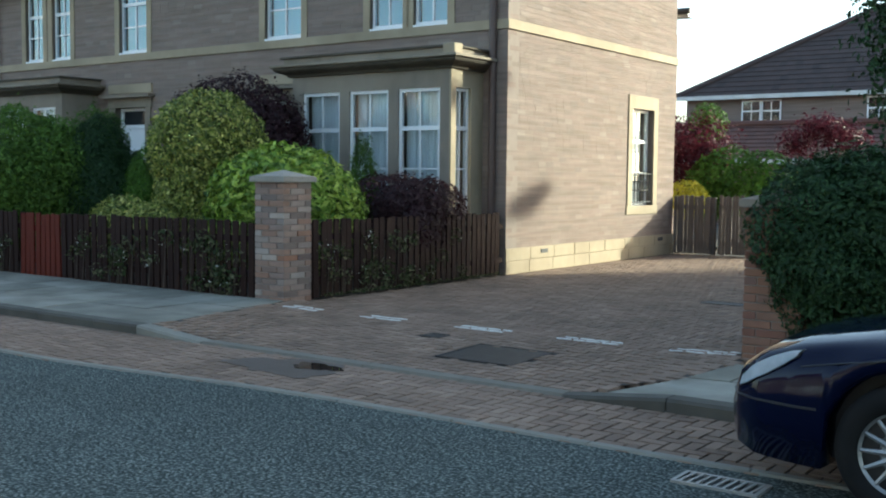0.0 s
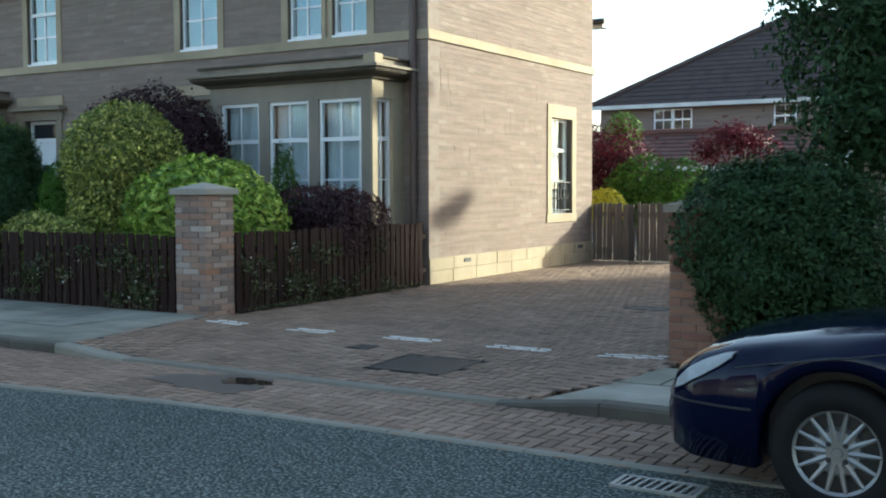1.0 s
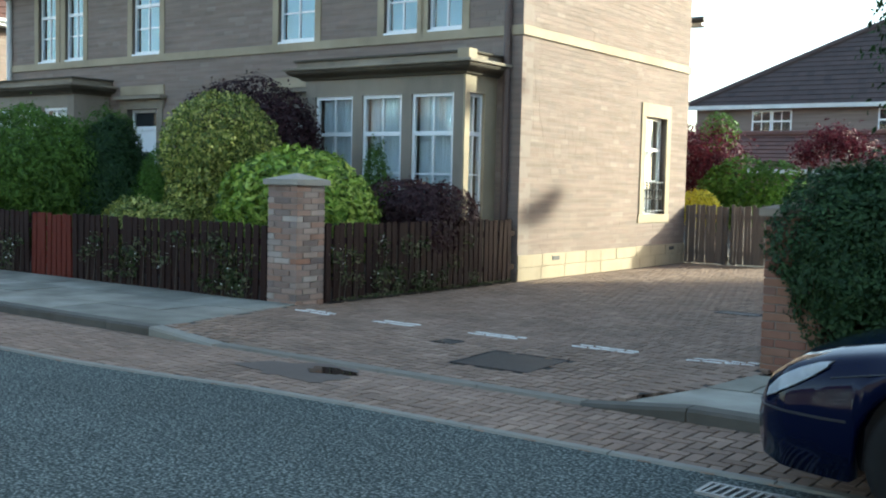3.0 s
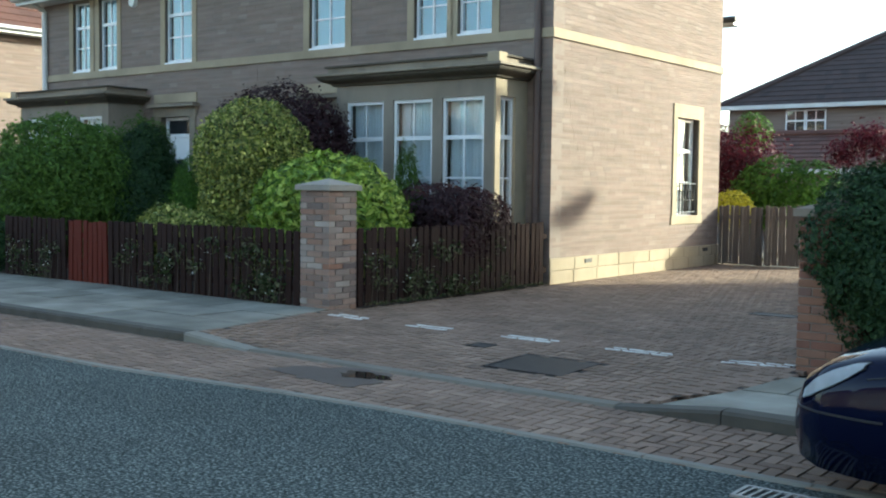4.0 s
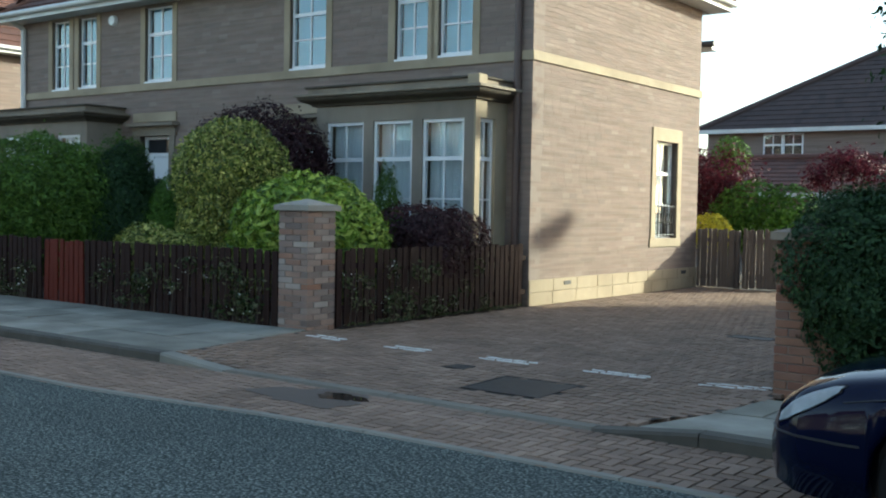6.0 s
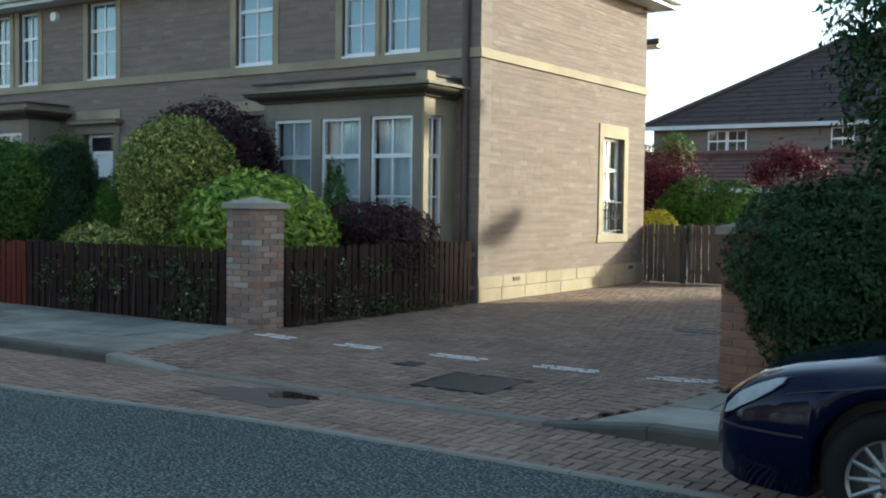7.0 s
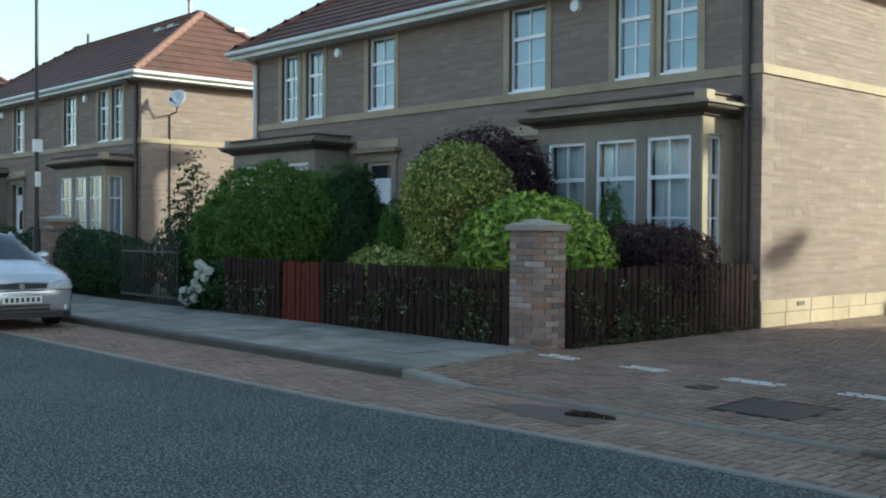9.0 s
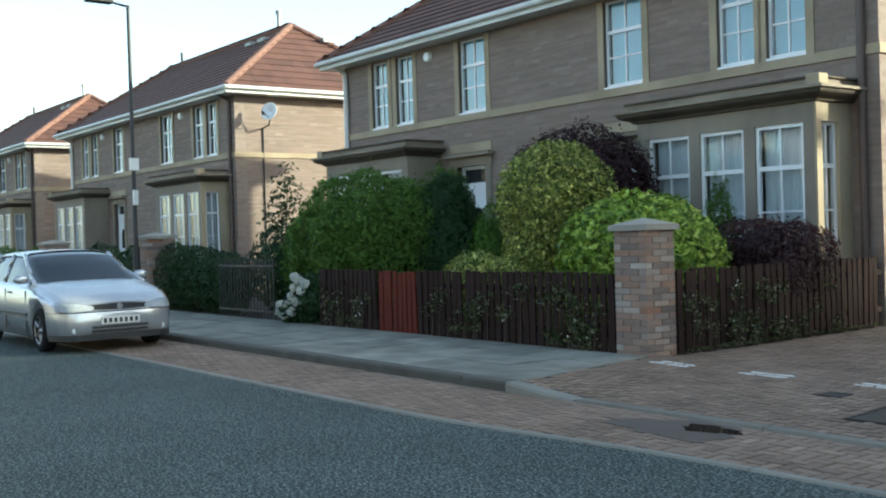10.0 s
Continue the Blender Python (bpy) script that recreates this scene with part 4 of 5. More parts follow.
leaves("crown", [(-0.9, 0, 2.6, 1.15, 1.0, 0.8), (-1.3, 0, 3.2, 0.9, 0.9, 0.65), (0.2, 0, 3.2, 1.4, 1.3, 1.2), (-0.2, 0.2, 4.4, 1.5, 1.3, 1.1), (1.2, 0, 2.8, 1.3, 1.2, 1.2), (-0.75, -0.3, 2.05, 0.95, 0.7, 0.55), (-1.25, -0.6, 1.9, 0.5, 0.6, 0.5), (0.5, -0.6, 2.2, 0.9, 0.7, 0.6), (0.5, 0, 5.4, 1.5, 1.4, 1.0), (1.5, 0.3, 4.4, 1.3, 1.3, 1.2)], 80000, 0.08, L_DARK, tree, 26, shell=0.4, lump=0.2, droop=0.5, stray=0.3, wild=0.7)
shrub("red_maple", "crimson-leaved small tree behind the back gates", (-1.0, 9.0, 0), [(0.1, 0, 2.1, 0.95, 0.7, 0.7), (0.3, 0, 1.5, 0.6, 0.6, 0.7), (-0.6, 0, 1.9, 0.8, 0.6, 0.8)], 7000, 0.09, L_RED, 27, "tree", shell=0.5, lump=0.2)
shrub("red_maple", "crimson-leaved tree beyond the back garden", (1.3, 9.6, 0), [(-0.15, 0, 2.2, 0.45, 0.5, 0.4), (0.3, 0, 2.5, 0.5, 0.5, 0.35), (0.75, 0, 2.3, 0.5, 0.5, 0.35)], 2600, 0.09, L_RED, 28, "tree", shell=0.35, lump=0.3, stray=0.3)
shrub("garden_bush", "green leafy bush behind the back gates", (0.15, 8.4, 0), [(0, 0, 1.35, 0.75, 0.6, 0.75), (0.7, 0, 1.3, 0.7, 0.6, 0.7), (-0.45, 0, 1.2, 0.5, 0.5, 0.7)], 6000, 0.11, L_FRESH, 29)
shrub("garden_bush", "dark rounded shrub in the back garden", (0.35, 15.2, 0), [(0, 0, 1.25, 1.15, 0.8, 0.95), (1.1, 0, 1.2, 1.15, 0.8, 0.9)], 6000, 0.1, L_DARK, 30)
shrub("yellow_bush", "yellow flowering shrub above the back gate", (-0.05, 7.0, 0), [(-0.15, 0, 1.0, 0.45, 0.35, 0.38)], 2500, 0.07, L_YELLOW, 31)
shrub("garden_tree", "pale green small tree behind the house", (-1.2, 11.5, 0), [(-0.4, 0, 2.75, 0.45, 0.5, 0.5)], 1500, 0.1, L_GREEN, 32, "tree", shell=0.4)

# added out of view: its small crown throws the shadow patch on the gable
shrub("garden_tree", "unseen added tree whose crown casts the shadow patch on the gable", (5.6, 7.5, 0), [(0, 0, 3.72, 0.3, 0.36, 0.17), (-0.15, 0.2, 3.8, 0.25, 0.25, 0.14)], 2600, 0.08, L_DARK, 35, "tree")

# added sun blocker, hidden from view: shades the fence end by the gable
shrub("dark_conifer", "unseen added conifer that keeps the sun off the driveway fence", (5.9, 6.75, 0), [(0, 0, 1.6, 0.45, 0.45, 1.6), (0, 0, 2.9, 0.4, 0.4, 1.1)], 12000, 0.08, L_DARK, 36, "conifer", slim=0.3)

hydrangea = thing("hydrangea", "white flowering hydrangea at the fence end", "shrub", (-7.15, -4.55, 0), group="garden shrubs")
stems(hydrangea, (0, 0.1, -0.02), [(0.1, 0, 0.6), (-0.3, 0, 0.35), (0.2, 0, 0.4)], 0.015)
leaves("crown", [(0.05, 0.1, 0.42, 0.42, 0.25, 0.42), (-0.3, 0.05, 0.22, 0.3, 0.25, 0.24)], 1600, 0.1, L_DARK, hydrangea, 33)
rnd = random.Random(8)
for x, y, z in ((-0.55, -0.1, 0.2), (-0.42, -0.15, 0.32), (-0.3, -0.14, 0.16), (-0.24, -0.1, 0.33), (-0.12, -0.12, 0.22), (-0.1, -0.12, 0.46), (0.02, -0.13, 0.6), (0.12, -0.12, 0.72), (0.2, -0.12, 0.55), (0.08, -0.14, 0.38), (0.28, -0.1, 0.66), (-0.02, -0.1, 0.76)):
    leaves("blossom", [(x, y, z, 0.075, 0.07, 0.07)], 150, 0.045, M_FLOWER, hydrangea, rnd.randrange(999), slim=0.9)


def climber(start, end, height, count, seed):
    """Loose leaves and a few pale blossoms grown through a fence."""
    t = thing("climbing_plant", "straggling climbing plant grown through the fence slats", "climber", (start[0], start[1], 0), group="climbing plants")
    g = np.random.default_rng(seed)
    d = np.array((end[0] - start[0], end[1] - start[1]))
    lob = []
    for _ in range(26):
        k, z = g.random(), 0.12 + g.random() ** 1.3 * (height - 0.2)
        lob.append((d[0] * k + (-0.0 if abs(d[0]) > 1 else 0.03), d[1] * k - (0.03 if abs(d[0]) > 1 else 0), z, 0.05 + 0.16 * abs(d[0]) / 4 + 0.02, 0.05 + 0.13 * abs(d[1]) / 4, 0.13))
    bm = bmesh.new()
    for l in lob:
        tube(bm, (l[0], l[1], 0.0), (l[0] + 0.05, l[1], l[2]), 0.007, 0.004, 5)
    part("stem", bm, M_BARK, t)["kind"] = "stuff"
    leaves("foliage", lob, count, 0.065, L_IVY, t, seed, shell=0.3)
    leaves("blossom", lob[:9], 50, 0.035, M_FLOWER, t, seed + 1, shell=0.9)
    return t


climber((-4.0, -4.53), (-0.6, -4.53), 0.75, 900, 41)
climber((-6.6, -4.53), (-5.2, -4.53), 0.6, 280, 42)
climber((0.03, -3.95), (0.03, -1.2), 0.75, 750, 43)
weeds = thing("weed", "low green weeds at the fence foot", "weed", (0.1, -2.0, 0))
leaves("foliage", [(0, k * 0.42 - 1.8, 0.03, 0.06, 0.22, 0.05) for k in range(9)], 380, 0.045, L_IVY, weeds, 44)


# ---- cars ----
def lerp_table(table, s):
    for (a, va), (b, vb) in zip(table, table[1:]):
        if s <= b:
            k = (s - a) / (b - a) if b > a else 0
            k = max(0.0, min(1.0, k))
            return va + (vb - va) * k
    return table[-1][1]


def car(label, at, rz, paint, length, half, deck, roof, nose, axles, rim_spokes, lamp_shape, plate_bars, seam_z):
    """A hatchback along +x with its nose at x = 0 and its tail at x = -length. deck: height of bonnet and shoulder; roof: height of the roof line."""
    c = thing("car", label, "car", at, rz, group="parked cars")
    R = 0.30

    def base(s):
        z = lerp_table([(0, 0.36), (0.03, 0.27), (0.09, 0.2), (0.2, 0.17), (0.5, 0.16), (length - 0.4, 0.17), (length, 0.3)], s)
        for a in axles:
            if abs(s - a) < R + 0.05:
                z = max(z, 0.29 + math.sqrt(max(0, (R + 0.05) ** 2 - (s - a) ** 2)) * 0.98)
        return z

    def width(s):
        return half * lerp_table(nose, s)
    bm = bmesh.new()
    ss = sorted({*[i * length / 110 for i in range(111)], *[a + d for a in axles for d in (-R - 0.05, R + 0.05, -R - 0.051, R + 0.051)], 0.008, 0.016, 0.03, 0.05, 0.07, 0.09, 0.12})
    rings = []
    for s in ss:
        w, zb, zs = width(s), base(s), lerp_table(deck, s)
        zb = min(zb, zs - 0.05)
        mid = zb + (zs - zb) * 0.5
        outer = [(0, zb), (w * 0.72, zb), (w * 0.97, zb + 0.015), (w, mid), (w * 0.985, zs - 0.13 if zs - 0.13 > mid else mid + 0.01), (w * 0.93, zs - 0.04), (w * 0.82, zs - 0.005), (w * 0.45, zs + 0.018), (0, zs + 0.025)]
        ring = [bm.verts.new((-s, y, z)) for y, z in outer] + [bm.verts.new((-s, -y, z)) for y, z in outer[-2:0:-1]]
        rings.append(ring)
    n = len(rings[0])
    for a, b in zip(rings, rings[1:]):
        for i in range(n):
            bm.faces.new((a[i], a[(i + 1) % n], b[(i + 1) % n], b[i]))
    bm.faces.new(rings[0])
    bm.faces.new(rings[-1][::-1])
    skin = part("body", bm, paint, c, smooth=True)
    tree_of = BVHTree.FromPolygons([v.co.copy() for v in skin.data.vertices], [tuple(p.vertices) for p in skin.data.polygons])
    bm = bmesh.new()
    box(bm, -length + 0.35, -0.45, -half + 0.22, half - 0.22, 0.19, 0.72)
    part("underbody", bm, M_BLACK, c)
    # glasshouse, roof skin and pillars
    s0, s1 = roof[0][0], roof[-1][0]

    def cabin(s, k, out=0.0):
        zs = lerp_table(deck, s) - 0.03
        zr = lerp_table(roof, s)
        w = width(s) * (0.9 - 0.19 * k) + out
        return Vector((-s, w, zs + (zr - zs) * k + out * 0.3))
    bm = bmesh.new()
    rings = []
    for i in range(41):
        s = s0 + (s1 - s0) * i / 40
        pts = [cabin(s, 0), cabin(s, 0.5), cabin(s, 0.92)]
        top = cabin(s, 1.0)
        pts += [Vector((-s, top.y * 0.86, top.z)), Vector((-s, top.y * 0.4, top.z + 0.02)), Vector((-s, 0, top.z + 0.025))]
        ring = [bm.verts.new(p) for p in pts] + [bm.verts.new((p.x, -p.y, p.z)) for p in pts[-2::-1]]
        rings.append(ring)
    for a, b in zip(rings, rings[1:]):
        for i in range(len(a) - 1):
            bm.faces.new((a[i], a[i + 1], b[i + 1], b[i]))
    part("glasshouse", bm, M_CARGLASS, c, "dark window glass all round", True)
    ra = next(s for s, z in roof if z > 1.3)
    rb = [s for s, z in roof if z > 1.3][-1]
    bm = bmesh.new()
    rings = []
    for i in range(21):
        s = ra + (rb - ra) * i / 20
        top = cabin(s, 1.0)
        e = cabin(s, 0.9, 0.012)
        pts = [e, Vector((-s, top.y * 0.88, top.z + 0.012)), Vector((-s, top.y * 0.4, top.z + 0.034)), Vector((-s, 0, top.z + 0.04))]
        rings.append([bm.verts.new(p) for p in pts] + [bm.verts.new((p.x, -p.y, p.z)) for p in pts[-2::-1]])
    for a, b in zip(rings, rings[1:]):
        for i in range(len(a) - 1):
            bm.faces.new((a[i], a[i + 1], b[i + 1], b[i]))
    part("roof", bm, paint, c, smooth=True)
    for sgn in (1, -1):
        def side(v):
            return Vector((v.x, v.y * sgn, v.z))
        for name, sa, sb, r in (("windscreen_pillar", s0 + 0.06, ra, 0.03), ("door_pillar", (s0 + s1) / 2 + 0.12, (s0 + s1) / 2 + 0.1, 0.03), ("rear_pillar", s1 - 0.1, rb, 0.06)):
            bm = bmesh.new()
            tube(bm, side(cabin(sa, 0.0, 0.0)), side(cabin((sa + sb) / 2, 0.5, 0.0)), r, r, 8)
            tube(bm, side(cabin((sa + sb) / 2, 0.5, 0.0)), side(cabin(sb, 0.96, 0.0)), r, r, 8)
            part(name, bm, paint, c, smooth=True)
        # mirror
        m = cabin(s0 + 0.42, 0.08)
        bm = bmesh.new()
        bmesh.ops.create_uvsphere(bm, u_segments=14, v_segments=8, radius=1)
        bmesh.ops.transform(bm, matrix=Matrix.Translation((m.x, sgn * (m.y + 0.11), m.z + 0.05)) @ Matrix.Diagonal((0.06, 0.11, 0.065, 1)), verts=bm.verts)
        part("door_mirror", bm, paint, c, smooth=True)
        # side rubbing strip and door line
        wv = width(2.0) + 0.004
        bm = bmesh.new()
        box(bm, -axles[1] + 0.42, -axles[0] - 0.42, sgn * wv - 0.012, sgn * wv + 0.012, 0.46, 0.51)
        rounded(bm, 0.006, 1)
        part("rubbing_strip", bm, M_BLACK, c)
        for sd in (axles[0] + 0.5, (axles[0] + axles[1]) / 2 + 0.2):
            zz = lerp_table(deck, sd)
            bm = bmesh.new()
            box(bm, -sd - 0.004, -sd + 0.004, sgn * width(sd) * 0.99 - 0.006, sgn * width(sd) * 0.99 + 0.008, 0.24, zz - 0.12)
            part("door_gap", bm, M_BLACK, c)
            bm = bmesh.new()
            box(bm, -sd - 0.85, -sd - 0.66, sgn * width(sd) * 0.985 - 0.01, sgn * width(sd) * 0.985 + 0.022, zz - 0.17, zz - 0.135)
            rounded(bm, 0.008, 1)
            part("door_handle", bm, M_BLACK if paint is M_SILVER else paint, c)
        # side repeater
        bm = bmesh.new()
        bmesh.ops.create_uvsphere(bm, u_segments=12, v_segments=6, radius=1)
        bmesh.ops.transform(bm, matrix=Matrix.Translation((-axles[0] - 0.34, sgn * width(axles[0] + 0.34), 0.63)) @ Matrix.Diagonal((0.032, 0.01, 0.016, 1)), verts=bm.verts)
        part("side_repeater", bm, M_LAMP, c, "small clear indicator lamp", True)
        # headlamp: a lens that follows the body at the nose corner, seen along a slanting way
        turn, edge = lamp_shape
        way = Vector((-math.cos(turn), -sgn * math.sin(turn), 0))
        across = Vector((-math.sin(turn), sgn * math.cos(turn), 0))
        for name, grow, lift, stuff in (("lamp_surround", 0.006, 0.006, M_BLACK), ("headlamp", 0.0, 0.013, M_LAMP)):
            bm = bmesh.new()
            rows = []
            u0, u1 = edge[0][0] - grow, edge[-1][0] + grow
            for i in range(13):
                u = u0 + (u1 - u0) * i / 12
                lo = lerp_table([(e[0], e[1]) for e in edge], u) - grow
                hi = lerp_table([(e[0], e[2]) for e in edge], u) + grow * 0.6
                row = []
                for j in range(6):
                    o = across * u - way * 3 + Vector((0, 0, lo + (hi - lo) * j / 5))
                    hit = tree_of.ray_cast(o, way)
                    if hit[0] is not None:
                        row.append(bm.verts.new(hit[0] - way * lift))
                if len(row) == 6:
                    rows.append(row)
            for p, q in zip(rows, rows[1:]):
                for j in range(5):
                    bm.faces.new((p[j], p[j + 1], q[j + 1], q[j]))
            bmesh.ops.solidify(bm, geom=bm.faces[:], thickness=0.02)
            part(name, bm, stuff, c, "clear headlamp lens" if name == "headlamp" else "", True)
        # seam between bonnet and bumper, running round the corner to the wheel
        bm = bmesh.new()
        last = None
        for i in range(26):
            a = math.pi / 2 * i / 25
            d = Vector((-math.cos(a), -sgn * math.sin(a), 0))
            hit = tree_of.ray_cast(Vector((-0.5, sgn * 0.25 * math.sin(a), seam_z)) - d * 3, d)
            if hit[0] is None:
                continue
            p = hit[0] - d * 0.002
            if last is not None:
                tube(bm, last, p, 0.006, 0.006, 5)
            last = p
        part("bumper_seam", bm, M_BLACK, c)
        # crease and shut line along the wing, from the lamp to the door
        bm = bmesh.new()
        line = []
        for i in range(30):
            sx = 0.42 + 1.3 * i / 29
            z = lerp_table(deck, sx) - 0.1 + 0.02 * (sx - 0.42)
            hit = tree_of.ray_cast(Vector((-sx, sgn * 3, z)), Vector((0, -sgn, 0)))
            if hit[0] is None:
                continue
            line.append(hit[0] + Vector((0, sgn * 0.001, 0)))
        pipe(bm, line, 0.004)
        part("bonnet_gap", bm, M_BLACK, c)
        # fog lamp
        if paint is M_SILVER:
            bm = bmesh.new()
            tube(bm, (-0.2, sgn * half * 0.7, 0.30), (-0.045, sgn * half * 0.7, 0.30), 0.035, 0.035, 12)
            part("fog_lamp", bm, M_LAMP, c)
        for a in axles:
            y0 = half - 0.19
            y1 = half - 0.02
            wheel = new("wheel")
            wheel.parent = c
            bm = bmesh.new()
            n = 36
            prof = [(0.19, 0), (0.262, 0.0), (0.288, 0.02), (R, 0.05), (R, 0.15), (0.288, 0.17), (0.19, 0.17)]
            rg = [[bm.verts.new((-a + r * math.cos(2 * math.pi * i / n), sgn * (y1 - y), 0.29 + r * math.sin(2 * math.pi * i / n))) for r, y in prof] for i in range(n)]
            for i in range(n):
                for j in range(len(prof)):
                    bm.faces.new((rg[i][j], rg[(i + 1) % n][j], rg[(i + 1) % n][(j + 1) % len(prof)], rg[i][(j + 1) % len(prof)]))
            part("tyre", bm, M_TYRE, wheel, smooth=True)
            bm = bmesh.new()
            tube(bm, (-a, sgn * (y1 - 0.05), 0.29), (-a, sgn * (y1 - 0.06), 0.29), 0.19, 0.19, 36)
            part("wheel_disc", bm, M_BLACK, wheel)
            bm = bmesh.new()
            for i in range(n):
                t0, t1 = 2 * math.pi * i / n, 2 * math.pi * (i + 1) / n
                vs = [bm.verts.new((-a + r * math.cos(t), sgn * (y1 - y), 0.29 + r * math.sin(t))) for t in (t0, t1) for r, y in ((0.194, 0.004), (0.176, 0.02))]
                bm.faces.new((vs[0], vs[2], vs[3], vs[1]))
            tube(bm, (-a, sgn * (y1 - 0.05), 0.29), (-a, sgn * (y1 - 0.022), 0.29), 0.11 if rim_spokes > 9 else 0.07, 0.095 if rim_spokes > 9 else 0.055, 24)
            tube(bm, (-a, sgn * (y1 - 0.022), 0.29), (-a, sgn * (y1 - 0.012), 0.29), 0.024, 0.02, 16)
            for i in range(rim_spokes):
                t = 2 * math.pi * i / rim_spokes
                d = Vector((math.cos(t), 0, math.sin(t)))
                ctr = Vector((-a, sgn * (y1 - 0.03), 0.29))
                tube(bm, ctr + d * 0.05, ctr + d * 0.18 + Vector((0, sgn * 0.012, 0)), 0.017 if rim_spokes > 9 else 0.024, 0.009 if rim_spokes > 9 else 0.02, 6)
            part("rim", bm, M_ALLOY, wheel, "silver spoked rim")
            for i in range(4):
                t = math.pi / 4 + math.pi / 2 * i
                bm = bmesh.new()
                p = Vector((-a + 0.05 * math.cos(t), 0, 0.29 + 0.05 * math.sin(t)))
                tube(bm, p + Vector((0, sgn * (y1 - 0.03), 0)), p + Vector((0, sgn * (y1 - 0.012), 0)), 0.012, 0.012, 8)
                part("wheel_bolt", bm, M_BLACK, wheel)
    # nose: grille, lower intake, plate, badge
    bm = bmesh.new()
    rows = []
    for i in range(15):
        y = -0.36 + 0.72 * i / 14
        low = seam_z + 0.022 + 0.012 * (y / 0.36) ** 2
        top = seam_z + 0.105 - 0.015 * (y / 0.36) ** 2
        row = []
        for j in range(4):
            hit = tree_of.ray_cast(Vector((1, y, low + (top - low) * j / 3)), Vector((-1, 0, 0)))
            row.append(bm.verts.new(hit[0] + Vector((0.008, 0, 0))))
        rows.append(row)
    for p, q in zip(rows, rows[1:]):
        for j in range(3):
            bm.faces.new((p[j], p[j + 1], q[j + 1], q[j]))
    bmesh.ops.solidify(bm, geom=bm.faces[:], thickness=0.02)
    part("grille", bm, M_BLACK, c)
    for edge_z, bow in ((seam_z + 0.012, 0.012), (seam_z + 0.118, -0.015)):
        bm = bmesh.new()
        last = None
        for i in range(15):
            y = -0.39 + 0.78 * i / 14
            hit = tree_of.ray_cast(Vector((1, y, edge_z + bow * (y / 0.39) ** 2)), Vector((-1, 0, 0)))[0]
            if hit is not None and last is not None:
                tube(bm, last, hit, 0.011, 0.011, 6)
            last = hit
        part("grille_trim", bm, M_ALLOY if paint is M_SILVER else M_BLACK, c)
    # black lip under the bumper, round to the front wheels
    if paint is M_SILVER:
        contour = [(-sx, width(sx) * 0.985) for sx in (0.03, 0.06, 0.1, 0.16, 0.24, 0.34, 0.44)]
        contour = [(x, -y) for x, y in contour[::-1]] + contour
        bm = bmesh.new()
        rings = []
        for x, y in contour:
            inner = Vector((x - 0.06, y * 0.94, 0))
            rings.append([bm.verts.new(v) for v in ((x, y, 0.245), (x, y, 0.165), (inner.x, inner.y, 0.165), (inner.x, inner.y, 0.245))])
        for p, q in zip(rings, rings[1:]):
            for i in range(4):
                bm.faces.new((p[i], p[(i + 1) % 4], q[(i + 1) % 4], q[i]))
        bm.faces.new(rings[0])
        bm.faces.new(rings[-1][::-1])
        part("front_lip", bm, M_BLACK, c)
    hit = tree_of.ray_cast(Vector((1, 0, seam_z + 0.06)), Vector((-1, 0, 0)))[0]
    bm = bmesh.new()
    tube(bm, hit + Vector((-0.02, 0, 0)), hit + Vector((0.022, 0, 0)), 0.042, 0.038, 16)
    part("badge", bm, M_ALLOY, c, "round chrome badge")
    for z in (0.285, 0.335):
        bm = bmesh.new()
        box(bm, -0.1, -0.012 if z < 0.32 else 0.003, -0.38, 0.38, z - 0.016, z + 0.016)
        rounded(bm, 0.006, 1)
        part("air_intake", bm, M_BLACK, c)
    plate = boxpart("number_plate", (-0.01, 0.012, -0.26, 0.26, 0.37, 0.465), M_PLATE, c, "white number plate", 0.004)
    for i in range(plate_bars):
        y = -0.21 + 0.42 * i / (plate_bars - 1)
        boxpart("plate_bar", (0.0122, 0.015, y - 0.02, y + 0.02, 0.387, 0.448), M_BLACK, plate)
    bm = bmesh.new()
    for sgn in (1, -1):
        tube(bm, (-s0 - 0.02, sgn * 0.55, lerp_table(deck, s0) + 0.0), (-s0 - 0.12, sgn * 0.05, lerp_table(deck, s0 + 0.1) + 0.045), 0.008, 0.006, 6)
    part("wiper", bm, M_BLACK, c)
    return c


SILVER_DECK = [(0, 0.49), (0.03, 0.57), (0.08, 0.65), (0.25, 0.735), (0.6, 0.82), (1.0, 0.89), (1.25, 0.925), (2.2, 0.94), (3.3, 0.95), (3.9, 0.96), (4.05, 0.88), (4.1, 0.7)]
SILVER_ROOF = [(1.05, 0.88), (1.25, 0.98), (1.6, 1.16), (1.85, 1.265), (2.1, 1.312), (2.5, 1.33), (3.0, 1.325), (3.4, 1.305), (3.7, 1.15), (3.95, 0.98)]
NOSE = [(0, 0.50), (0.03, 0.68), (0.09, 0.81), (0.2, 0.91), (0.4, 0.975), (0.7, 1.0), (3.4, 1.0), (3.8, 0.96), (4.3, 0.86)]
car("silver hatchback parked at the kerb facing along the road", (-6.33, -7.76, -0.055), 0, M_SILVER, 4.1, 0.845, SILVER_DECK, SILVER_ROOF, NOSE, (0.85, 3.46), 5, (radians(20), ((0.33, 0.565, 0.60), (0.42, 0.55, 0.635), (0.6, 0.545, 0.66), (0.76, 0.55, 0.67), (0.82, 0.57, 0.66))), 7, 0.535)
NAVY_DECK = [(0, 0.43), (0.03, 0.5), (0.09, 0.59), (0.2, 0.665), (0.36, 0.715), (0.7, 0.775), (1.03, 0.82), (1.4, 0.88), (2.3, 0.93), (3.3, 0.97), (3.9, 0.98), (4.1, 0.9), (4.2, 0.7)]
